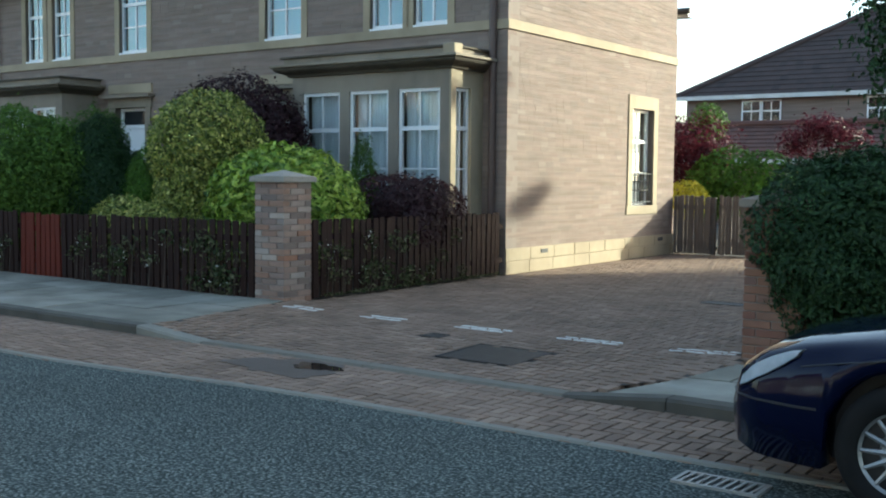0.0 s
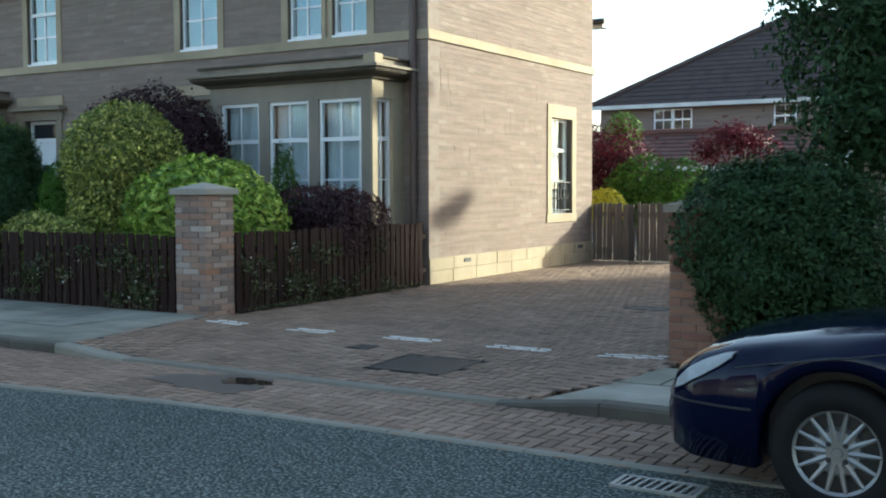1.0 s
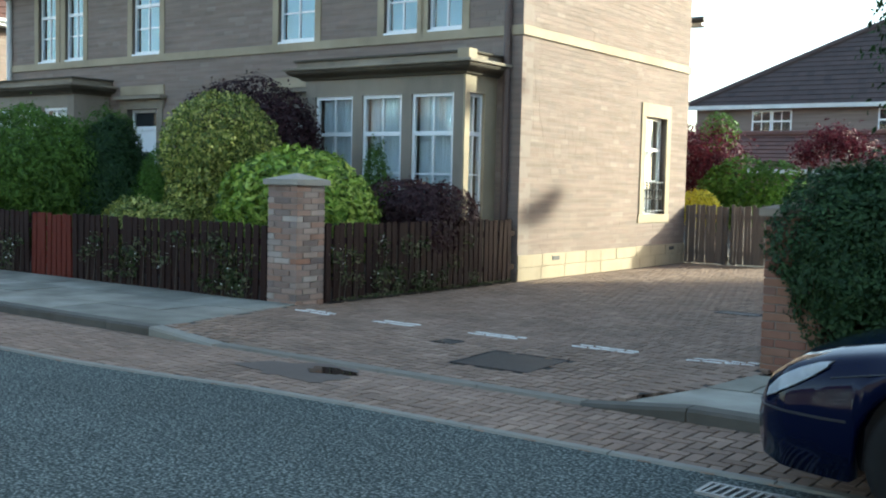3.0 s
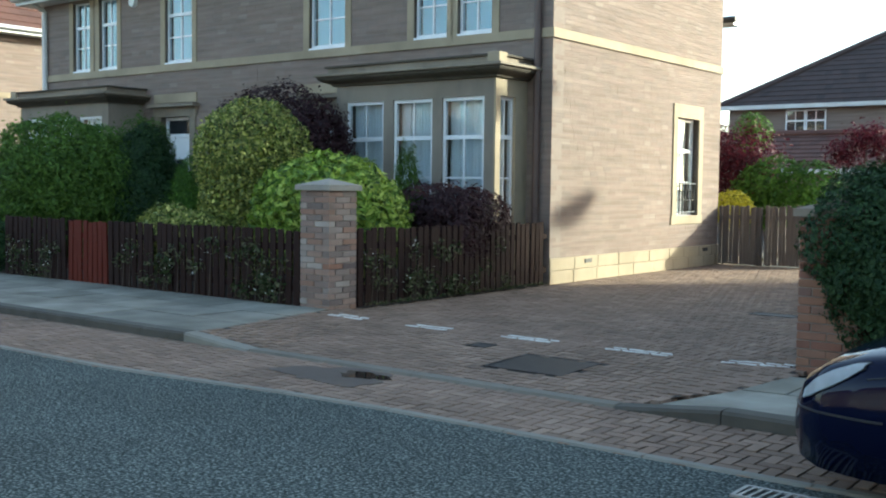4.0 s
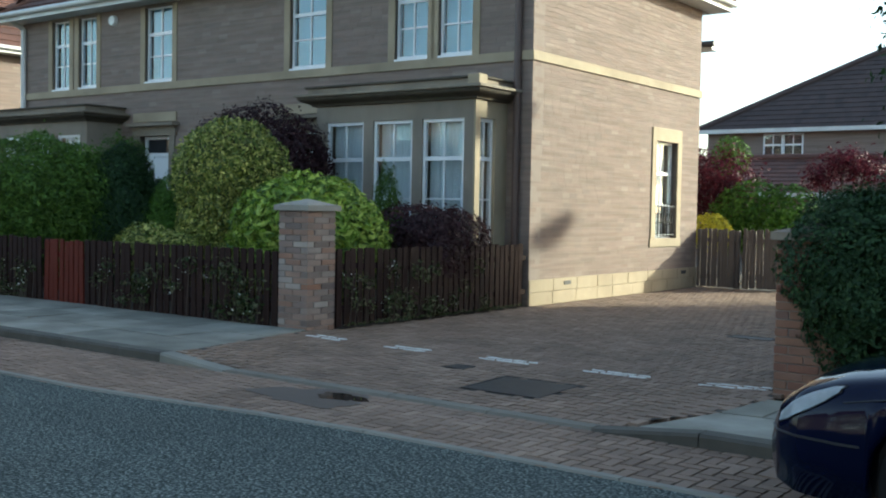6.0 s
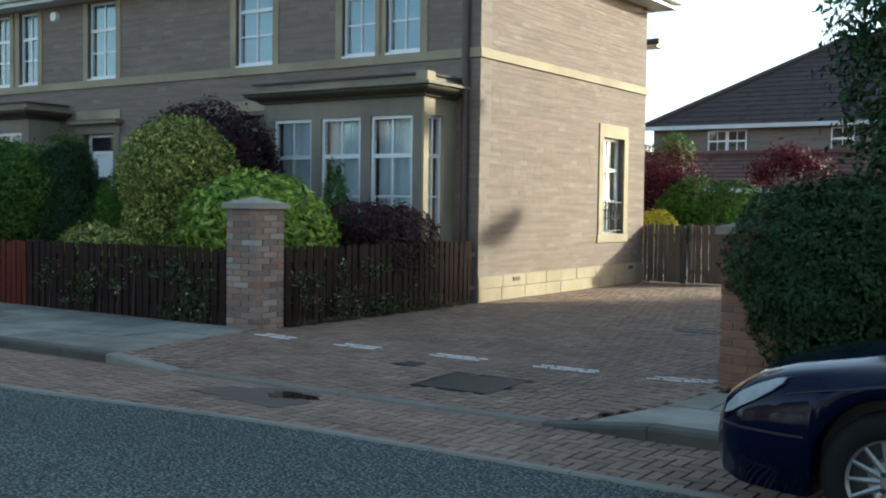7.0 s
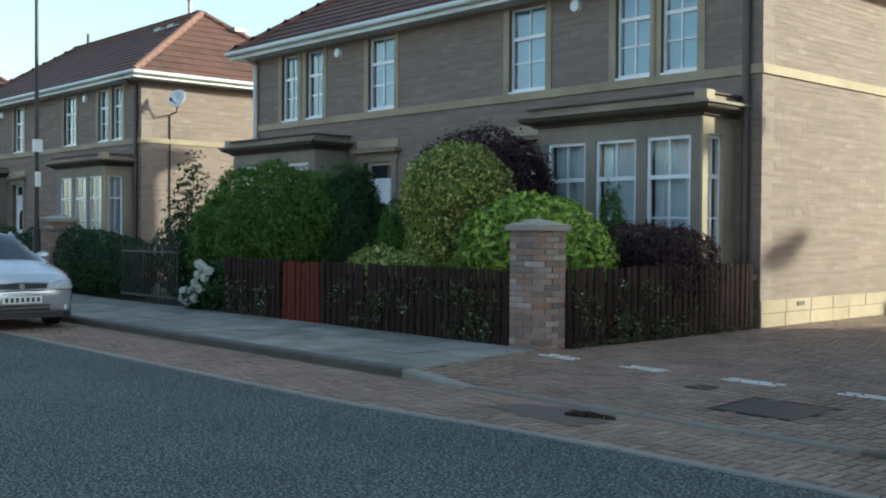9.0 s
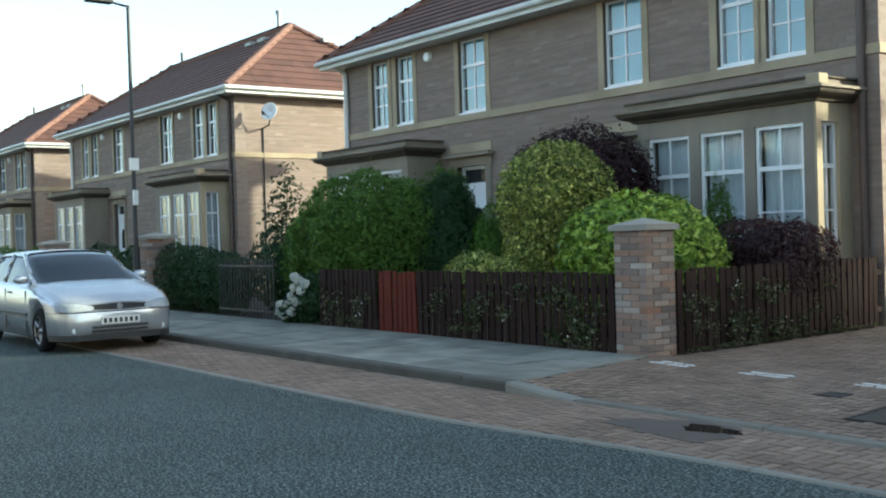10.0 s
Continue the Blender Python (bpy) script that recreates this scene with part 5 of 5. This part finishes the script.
NAVY_ROOF = [(1.2, 0.85), (1.4, 1.02), (1.8, 1.23), (2.05, 1.335), (2.3, 1.38), (2.7, 1.40), (3.1, 1.38), (3.5, 1.33), (3.8, 1.17), (4.05, 1.0)]
car("dark navy blue hatchback parked beside the driveway", (6.32, -7.33, -0.055), 180, M_NAVY, 4.2, 0.84, NAVY_DECK, NAVY_ROOF, NOSE, (0.87, 3.43), 14, (radians(58), ((0.45, 0.49, 0.53), (0.52, 0.515, 0.59), (0.62, 0.57, 0.65), (0.70, 0.625, 0.685), (0.75, 0.67, 0.695))), 7, 0.445)


# ---- street furniture and distance ----
lamp = thing("street_lamp", "tall dark painted steel street lamp post", "street lamp", (-13.45, -4.78, 0))
bm = bmesh.new()
tube(bm, (0, 0, 0), (0, 0, 1.3), 0.075, 0.075, 14)
tube(bm, (0, 0, 1.3), (0, 0, 6.2), 0.048, 0.035, 14)
part("post", bm, M_BLACK, lamp)
bm = bmesh.new()
tube(bm, (0, 0, 6.17), (-0.05, -0.4, 6.25), 0.025, 0.025, 8)
part("arm", bm, M_BLACK, lamp)
bm = bmesh.new()
box(bm, -0.16, 0.06, -0.85, -0.3, 6.2, 6.3)
rounded(bm, 0.03)
part("lantern", bm, M_BLACK, lamp)
bm = bmesh.new()
box(bm, 0.0, 0.075, -0.09, 0.09, 2.85, 3.1)
part("sign_plate", bm, M_PLATE, lamp, "small pale plate on the post")
bm = bmesh.new()
box(bm, 0.03, 0.085, -0.05, 0.05, 2.15, 2.45)
part("sign_plate", bm, M_PLATE, lamp)

dish = thing("satellite_dish", "white satellite dish on a brick gable", "satellite dish", (-17.6, 0.35, 4.3))
bm = bmesh.new()
n = 24
rings = []
for k in range(6):
    r = 0.23 * k / 5
    rings.append([bm.verts.new((r * math.cos(2 * math.pi * i / n), r * math.sin(2 * math.pi * i / n) * 1.08, 0.09 * (k / 5) ** 2)) for i in range(n)])
for a, b in zip(rings[1:], rings[2:]):
    for i in range(n):
        bm.faces.new((a[i], a[(i + 1) % n], b[(i + 1) % n], b[i]))
for i in range(n):
    bm.faces.new((rings[0][i], rings[1][i], rings[1][(i + 1) % n]))
bmesh.ops.remove_doubles(bm, verts=bm.verts[:], dist=0.0005)
bmesh.ops.transform(bm, matrix=Matrix.Translation((0.5, -0.02, 0.36)) @ Euler((radians(70), 0, radians(35))).to_matrix().to_4x4(), verts=bm.verts)
bmesh.ops.solidify(bm, geom=bm.faces[:], thickness=0.01)
part("reflector", bm, M_WHITE, dish, smooth=True)
bm = bmesh.new()
tube(bm, (0.0, 0, 0.0), (0.35, 0, 0.05), 0.02, 0.02, 8)
tube(bm, (0.35, 0, 0.03), (0.48, 0, 0.36), 0.02, 0.02, 8)
part("bracket", bm, M_BLACK, dish)
bm = bmesh.new()
tube(bm, (0.48, 0, 0.2), (0.75, -0.35, 0.3), 0.012, 0.012, 6)
tube(bm, (0.72, -0.32, 0.29), (0.78, -0.4, 0.33), 0.035, 0.035, 8)
part("receiver", bm, M_BLACK, dish)
bm = bmesh.new()
tube(bm, (0.02, 0.0, 0.0), (0.02, 0.0, -4.2), 0.018, 0.018, 6)
part("cable", bm, M_BLACK, dish)


def far_building(name, label, x0, x1, y0, y1, eave, ridge, inset, wall, tiles, windows):
    h = thing(name, label, "house" if windows else "garage", (0, 0, 0))
    bm = bmesh.new()
    box(bm, x0, x1, y0, y1, -0.02, eave)
    part("wall", bm, wall, h)
    o = 0.35
    a, b, c, d = (Vector(v) for v in ((x0 - o, y0 - o, eave), (x1 + o, y0 - o, eave), (x1 + o, y1 + o, eave), (x0 - o, y1 + o, eave)))
    ym = (y0 + y1) / 2
    p, q = Vector((x0 - o + inset, ym, ridge)), Vector((x1 + o - inset, ym, ridge))
    raw("roof_deck", [tuple(v) for v in (a, b, c, d, p, q)], [(0, 1, 5, 4), (1, 2, 5), (2, 3, 4, 5), (3, 0, 4), (3, 2, 1, 0)], tiles, h)
    vs, fs = [], []
    for s, e, top, ins in ((a, b, p, inset), (d, a, p, ym - y0 + o)):
        u = (e - s).normalized()
        v = top - (s + u * ins)
        rise = v.length
        v = v.normalized()
        roof_tiles(vs, fs, s, u, v, u.cross(v), (e - s).length, rise, ins / rise, ins / rise)
    ob = raw("roof_tiles", vs, fs, tiles, h)
    ob["kind"] = "stuff"
    for s, e in ((a, p), (b, q), (p, q)):
        bm = bmesh.new()
        tube(bm, s + Vector((0, 0, 0.03)), e + Vector((0, 0, 0.03)), 0.13, 0.13, 8)
        part("ridge_tiles", bm, tiles, h)
    bm = bmesh.new()
    box(bm, x0 - o - 0.05, x1 + o, y0 - o - 0.06, y0 - o, eave - 0.1, eave + 0.05)
    part("gutter", bm, M_GUTTER, h)
    for w0, w1, z0, z1 in windows:
        window(h, "x", w0, w1, z0, z1, y0 - 0.05, 1, ((z0 + z1) / 2,), 1, "", "white window of a far house")
        boxpart("window_back", (w0 + 0.03, w1 - 0.03, y0 - 0.012, y0 - 0.004, z0 + 0.03, z1 - 0.03), M_CARGLASS, h)
    return h


far_building("far_house", "pinkish brick house with a dark hipped roof beyond the gardens", -8.3, 6.0, 26, 33.5, 4.5, 8.0, 6.6, M_BRICK, M_TILE, [(-6.1, -5.37, 3.55, 4.36), (-5.35, -4.62, 3.55, 4.36), (-1.6, -0.8, 3.55, 4.36)])
far_building("garage", "low garage with a brown tiled roof behind the gardens", -9.5, 2.5, 19.5, 23.5, 2.0, 3.2, 0.4, M_BRICK, M_TILE_RED, [])
ext = thing("rear_eaves", "white gutter end of a rear extension roof", "gutter", (0.0, 7.1, 4.62))
boxpart("fascia", (-2.5, -0.30, -0.02, 0.3, 0.0, 0.14), M_GUTTER, ext)
bm = bmesh.new()
tube(bm, (-0.22, -0.08, 0.1), (-2.5, -0.08, 0.1), 0.06, 0.06, 10)
part("gutter", bm, M_BLACK, ext)
boxpart("wall", (-4.0, -1.6, 0.05, 2.5, -4.62, 0.0), M_BRICK, ext)


# ---- street pieces ----
U = 0.088


def herringbone(inside, height, material, single, parent_near, near, name_rest, label):
    """Blocks laid square to the road, one unit wide and two long; those in the stretch `near` are single parts, the rest is joined."""
    rnd = random.Random(3)
    vs, fs = [], []
    shapes = []
    for l, w in ((2 * U - 0.014, U - 0.014), (U - 0.014, 2 * U - 0.014)):
        bm = bmesh.new()
        prism(bm, [(-l / 2, -0.03), (l / 2, -0.03), (l / 2, -0.003), (l / 2 - 0.004, 0.0), (-l / 2 + 0.004, 0.0), (-l / 2, -0.003)], -w / 2, w / 2)
        shapes.append(mesh_of("paving_block", bm, single))
    made = 0
    for i in range(-240, 240):
        for j in range(-240, 240):
            d = (i - j) % 4
            if d == 0:
                p, q, kind = (i + 1) * U, (j + 0.5) * U, 0
            elif d == 3:
                p, q, kind = (i + 0.5) * U, (j + 1) * U, 1
            else:
                continue
            x, y = p + 1.0, q - 2.0
            if not inside(x, y):
                continue
            z = height(x, y) + rnd.uniform(-0.002, 0.002)
            if near(x, y) and made < 300:
                ob = new("paving_block", shapes[kind])
                ob.parent = parent_near
                ob.matrix_basis = pose(x, y, z, rnd.uniform(-0.5, 0.5), rnd.uniform(-0.5, 0.5), rnd.uniform(-0.5, 0.5))
                made += 1
                continue
            l, w = (U - 0.0078, U / 2 - 0.0078) if kind == 0 else (U / 2 - 0.0078, U - 0.0078)
            k = len(vs)
            tx, ty = rnd.uniform(-0.012, 0.012), rnd.uniform(-0.012, 0.012)
            for zz in (-0.03, 0.0):
                for b in (-w, w):
                    for a in (-l, l):
                        vs.append((x + a, y + b, z + zz + a * tx + b * ty))
            fs.extend(tuple(k + n for n in f) for f in CUBE_FACES)
    ob = raw(name_rest, vs, fs, material, parent_near)
    ob["kind"] = "stuff"
    ob["label"] = label


def pave_edge(y):
    return 0.36 + (y + 6.6) * (-0.36 / 2.05)


def pave_edge_right(y):
    return lerp_table([(-6.62, 4.78), (-6.35, 4.95), (-5.93, 5.28), (-5.2, 5.38), (-4.5, 5.4)], y)


def ramp_left(x):
    return 0.036 if x < 0.33 else max(-0.036, 0.036 - 0.072 * (x - 0.33) / 0.85)


def ramp_right(x):
    return 0.036 if x > 5.5 else max(-0.036, 0.036 - 0.072 * (5.5 - x) / 0.75)


def drive_height(x, y):
    """The mouth rises from the flush kerb to the yard and meets the flags at either side."""
    mouth = max(ramp_left(x), ramp_right(x)) - 0.006
    yard = 0.026 * max(0.0, 1 - (x - pave_edge(y)) / 0.9, 1 - (5.3 - x) / 0.7) if y < -4.3 else 0.0
    k = max(0.0, min(1.0, (y + 6.6) / 1.5))
    return mouth + (max(yard, 0.0) - mouth) * k


COVERS = ((3.22, 3.94, -6.1, -5.46), (2.55, 2.76, -5.42, -5.24), (3.55, 4.05, -1.45, -1.2))


def in_drive(x, y):
    if not (-6.64 < y < 5.9) or any(a < x < b and c < y < d for a, b, c, d in COVERS):
        return False
    left = pave_edge(y) if y < -4.55 else 0.03
    right = 5.3 if y > -4.9 else pave_edge_right(y)
    return left < x < right


bm = bmesh.new()
ys = [-6.6 + 0.1 * i for i in range(24)] + [-4.2, -2.0, 2.0, 5.9]
sand = []
for y in ys:
    lo = max(pave_edge(y) - 0.03, 0.02)
    hi = pave_edge_right(y) - 0.03 if y < -4.85 else 5.34
    row = [lo + (hi - lo) * i / 40 for i in range(41)]
    sand.append([bm.verts.new((x, y, drive_height(x, y) - 0.007)) for x in row])
for j in range(len(ys) - 1):
    for i in range(40):
        bm.faces.new((sand[j][i], sand[j][i + 1], sand[j + 1][i + 1], sand[j + 1][i]))
part("joint_sand", bm, M_JOINT, drive_bed, "dark sand between the blocks")
herringbone(in_drive, drive_height, M_BLOCK, M_BLOCK_ONE, drive_bed, lambda x, y: y < -5.9 and 1.2 < x < 5.0, "paving", "herringbone block paving of the driveway")
herringbone(lambda x, y: road_edge(x) + 0.05 < y < STRIP_Y + 0.03 and -14 < x < 12, lambda x, y: -0.05, M_BLOCK, M_BLOCK_ONE, strip_bed, lambda x, y: 2.6 < x < 5.6, "paving", "herringbone block paving beside the road")

rnd = random.Random(12)
# flagstones
for parent, x_from, x_to, sgn in ((pave_left, -24, 0.5, -1), (pave_right, 5.0, 14, 1)):
    rows = ((-6.6, -5.93), (-5.93, -5.23), (-5.23, -4.52))
    for r, (y0, y1) in enumerate(rows):
        x = x_from - 0.3 * r
        while x < x_to:
            e = x + rnd.choice((0.6, 0.75, 0.9))
            g = 0.009
            if sgn < 0 and pave_edge(y0) - e < 0.45:
                e = max(pave_edge(y0) + 0.01, x + 0.3)
            if sgn < 0:
                lo, hi = pave_edge(y0), pave_edge(y1)
                quad = [(x + g, y0 + g), (min(e, lo) - g, y0 + g), (min(e, hi) - g, y1 - g), (x + g, y1 - g)]
                ok = min(e, hi) - x > 0.1
            else:
                lo, hi = pave_edge_right(y0), pave_edge_right(y1)
                if y1 > -4.9:
                    lo = hi = 5.8
                quad = [(max(x, lo) + g, y0 + g), (e - g, y0 + g), (e - g, y1 - g), (max(x, hi) + g, y1 - g)]
                ok = e - max(x, lo, hi) > 0.1
            if ok:
                bm = bmesh.new()
                z = 0.03 + rnd.uniform(-0.003, 0.003)

                def drop(px, py):
                    if sgn < 0:
                        return z - 0.05 * max(0, px - 0.1) * max(0, min(1, (-5.2 - py) / 1.4))
                    return z - 0.085 * max(0, 5.5 - px) * max(0, min(1, (-5.2 - py) / 1.4))
                lo_ring = [bm.verts.new((px, py, -0.03)) for px, py in quad]
                hi_ring = [bm.verts.new((px, py, drop(px, py))) for px, py in quad]
                bm.faces.new(hi_ring)
                for i in range(4):
                    bm.faces.new((lo_ring[i], lo_ring[(i + 1) % 4], hi_ring[(i + 1) % 4], hi_ring[i]))
                part("flagstone", bm, M_FLAG, parent)
            x = e


def kerb_run(name, x0, x1, y0, y1, z_of, label, step=0.91, stone=None, shift=lambda x: 0.0):
    k = thing(name, label, "kerb")
    k["kind"] = "structure"
    x = x0
    while x < x1 - 0.05:
        e = min(x + step, x1)
        bm = bmesh.new()
        a, b = x + 0.004, e - 0.004
        prof0, prof1 = z_of(x), z_of(e)
        v = []
        for xx, zz in ((a, prof0), (b, prof1)):
            v.append([bm.verts.new((xx, y + shift(xx), z)) for y, z in ((y0, -0.12), (y0, zz - 0.02), (y0 + 0.015, zz), (y1, zz), (y1, -0.12))])
        for i in range(5):
            bm.faces.new((v[0][i], v[0][(i + 1) % 5], v[1][(i + 1) % 5], v[1][i]))
        bm.faces.new(v[0][::-1])
        bm.faces.new(v[1])
        part("kerb_stone", bm, stone or M_KERB, k)
        x = e
    return k


kerb_run("kerb_left", -30.33, 0.33, -6.77, -6.62, lambda x: 0.036, "raised grey kerb along the flagged pavement")
kerb_run("kerb_drop_left", 0.33, 1.18, -6.77, -6.62, ramp_left, "pale dropped kerb sloping to the driveway", 0.85, M_PALEKERB)
kerb_run("kerb_flush", 1.18, 4.75, -6.75, -6.62, lambda x: -0.033, "flush grey kerb across the driveway mouth", stone=M_FLUSH)
kerb_run("kerb_drop_right", 4.75, 5.5, -6.77, -6.62, ramp_right, "dropped kerb rising from the driveway", 0.75)
kerb_run("kerb_right", 5.5, 20, -6.77, -6.62, lambda x: 0.036, "raised grey kerb beside the blue car")
kerb_run("road_edging", -30, 20, -0.005, 0.065, lambda x: -0.042, "flush pale edging stones between asphalt and blocks", stone=M_PALEKERB, shift=road_edge)

# white painted marks across the driveway mouth
for x0, x1 in ((0.30, 0.76), (1.37, 1.90), (2.50, 3.08), (3.60, 4.20), (4.66, 5.24)):
    m = thing("painted_mark", "worn white painted mark on the paving blocks", "road marking", (x0, -4.76, 0), group="driveway marks")
    for row, y in enumerate((-0.075, 0.03)):
        x = 0.03 * row
        while x < x1 - x0 - 0.04:
            e = min(x + rnd.uniform(0.1, 0.2), x1 - x0)
            bm = bmesh.new()
            sk = rnd.uniform(-0.02, 0.02)
            y0, y1 = y + rnd.uniform(-0.006, 0.004), y + 0.03 + rnd.uniform(-0.008, 0.004)
            z = drive_height(x0 + x, -4.76) + 0.0075
            up = [bm.verts.new(v) for v in ((x + sk, y0, z), (e + sk - 0.01, y0 + rnd.uniform(-0.01, 0.01), z), (e - 0.01, y1, z), (x, y1 + rnd.uniform(-0.01, 0.01), z))]
            dn = [bm.verts.new((v.co.x, v.co.y, v.co.z - 0.01)) for v in up]
            bm.faces.new(up)
            for i in range(4):
                bm.faces.new((dn[i], dn[(i + 1) % 4], up[(i + 1) % 4], up[i]))
            part("paint_patch", bm, M_PAINT, m)
            x = e + rnd.uniform(0.005, 0.02)

# covers
for (a, b, c, d), label in zip(COVERS, ("rectangular dark iron manhole cover in the driveway", "small square iron cover in the driveway", "narrow iron drain cover in the driveway")):
    near, far = drive_height((a + b) / 2, c), drive_height((a + b) / 2, d)
    m = thing("manhole_cover", label, "manhole cover", (a, c, near), group="iron covers")
    m.matrix_basis = pose(a, c, near + 0.001, math.degrees(math.atan2(far - near, d - c)))
    bm = bmesh.new()
    w, h = b - a, d - c
    for q in ((0, w, 0, 0.02), (0, w, h - 0.02, h), (0, 0.02, 0.02, h - 0.02), (w - 0.02, w, 0.02, h - 0.02)):
        box(bm, *q, -0.04, 0.004)
    part("cover_frame", bm, M_IRON, m)
    boxpart("cover_plate", (0.026, w - 0.026, 0.026, h - 0.026, -0.04, 0.001), M_IRON, m)
grate = thing("drain_grate", "slotted steel road drain grate beside the edging", "drain grate", (6.145, -8.17, -0.055))
bm = bmesh.new()
for q in ((0, 0.43, 0, 0.02), (0, 0.43, 0.21 - 0.02, 0.21), (0, 0.02, 0.02, 0.21 - 0.02), (0.43 - 0.02, 0.43, 0.02, 0.21 - 0.02)):
    box(bm, *q, -0.03, 0.014)
part("grate_frame", bm, M_STEEL, grate)
# flat black sheet below the bars stands for the darkness of the pit
boxpart("grate_pit", (0.02, 0.43 - 0.02, 0.02, 0.21 - 0.02, 0.0005, 0.002), M_BLACK, grate)
count = 9
for i in range(count):
    x = 0.03 + i * (0.43 - 0.08) / (count - 1)
    bm = bmesh.new()
    v0 = [bm.verts.new((x + dx + k * 0.012, 0.02 + (0.21 - 0.04) * k, 0.003)) for k in (0, 1) for dx in (0, 0.014)]
    v1 = [bm.verts.new((v.co.x, v.co.y, 0.013)) for v in v0]
    for f in ((v1[0], v1[1], v1[3], v1[2]), (v0[0], v0[1], v1[1], v1[0]), (v0[2], v1[2], v1[3], v0[3]), (v0[0], v1[0], v1[2], v0[2]), (v0[1], v0[3], v1[3], v1[1])):
        bm.faces.new(f)
    part("grate_bar", bm, M_STEEL, grate)

# shallow puddle in the paved strip
M_WATER = mat("puddle_water", [(0.02, 0.017, 0.014), (0.035, 0.03, 0.026)], 0.04, 3)
M_WET = mat("damp_silt", [(0.075, 0.055, 0.042), (0.11, 0.08, 0.06)], 0.6, 8, bump=0.3)


def blotch(name, label, cx, cy, rx, ry, z, material, seed, category):
    bm = bmesh.new()
    n = 40
    top, low = [], []
    for i in range(n):
        t = 2 * math.pi * i / n
        r = 1 + 0.16 * math.sin(3 * t + seed) + 0.1 * math.sin(7 * t + 2 * seed) + 0.05 * math.sin(13 * t)
        top.append(bm.verts.new((cx + rx * r * math.cos(t), cy + ry * r * math.sin(t), z)))
        low.append(bm.verts.new((cx + rx * r * math.cos(t), cy + ry * r * math.sin(t), z - 0.006)))
    bm.faces.new(top)
    for i in range(n):
        bm.faces.new((low[i], low[(i + 1) % n], top[(i + 1) % n], top[i]))
    return tagged(part(name, bm, material), label, category)


blotch("damp_patch", "damp dark silt on the paved strip round the puddle", 2.55, -7.1, 0.5, 0.3, -0.0448, M_WET, 4, "stain")
blotch("puddle", "shallow dark puddle on the paved strip", 2.74, -6.98, 0.22, 0.12, -0.0432, M_WATER, 1, "puddle")
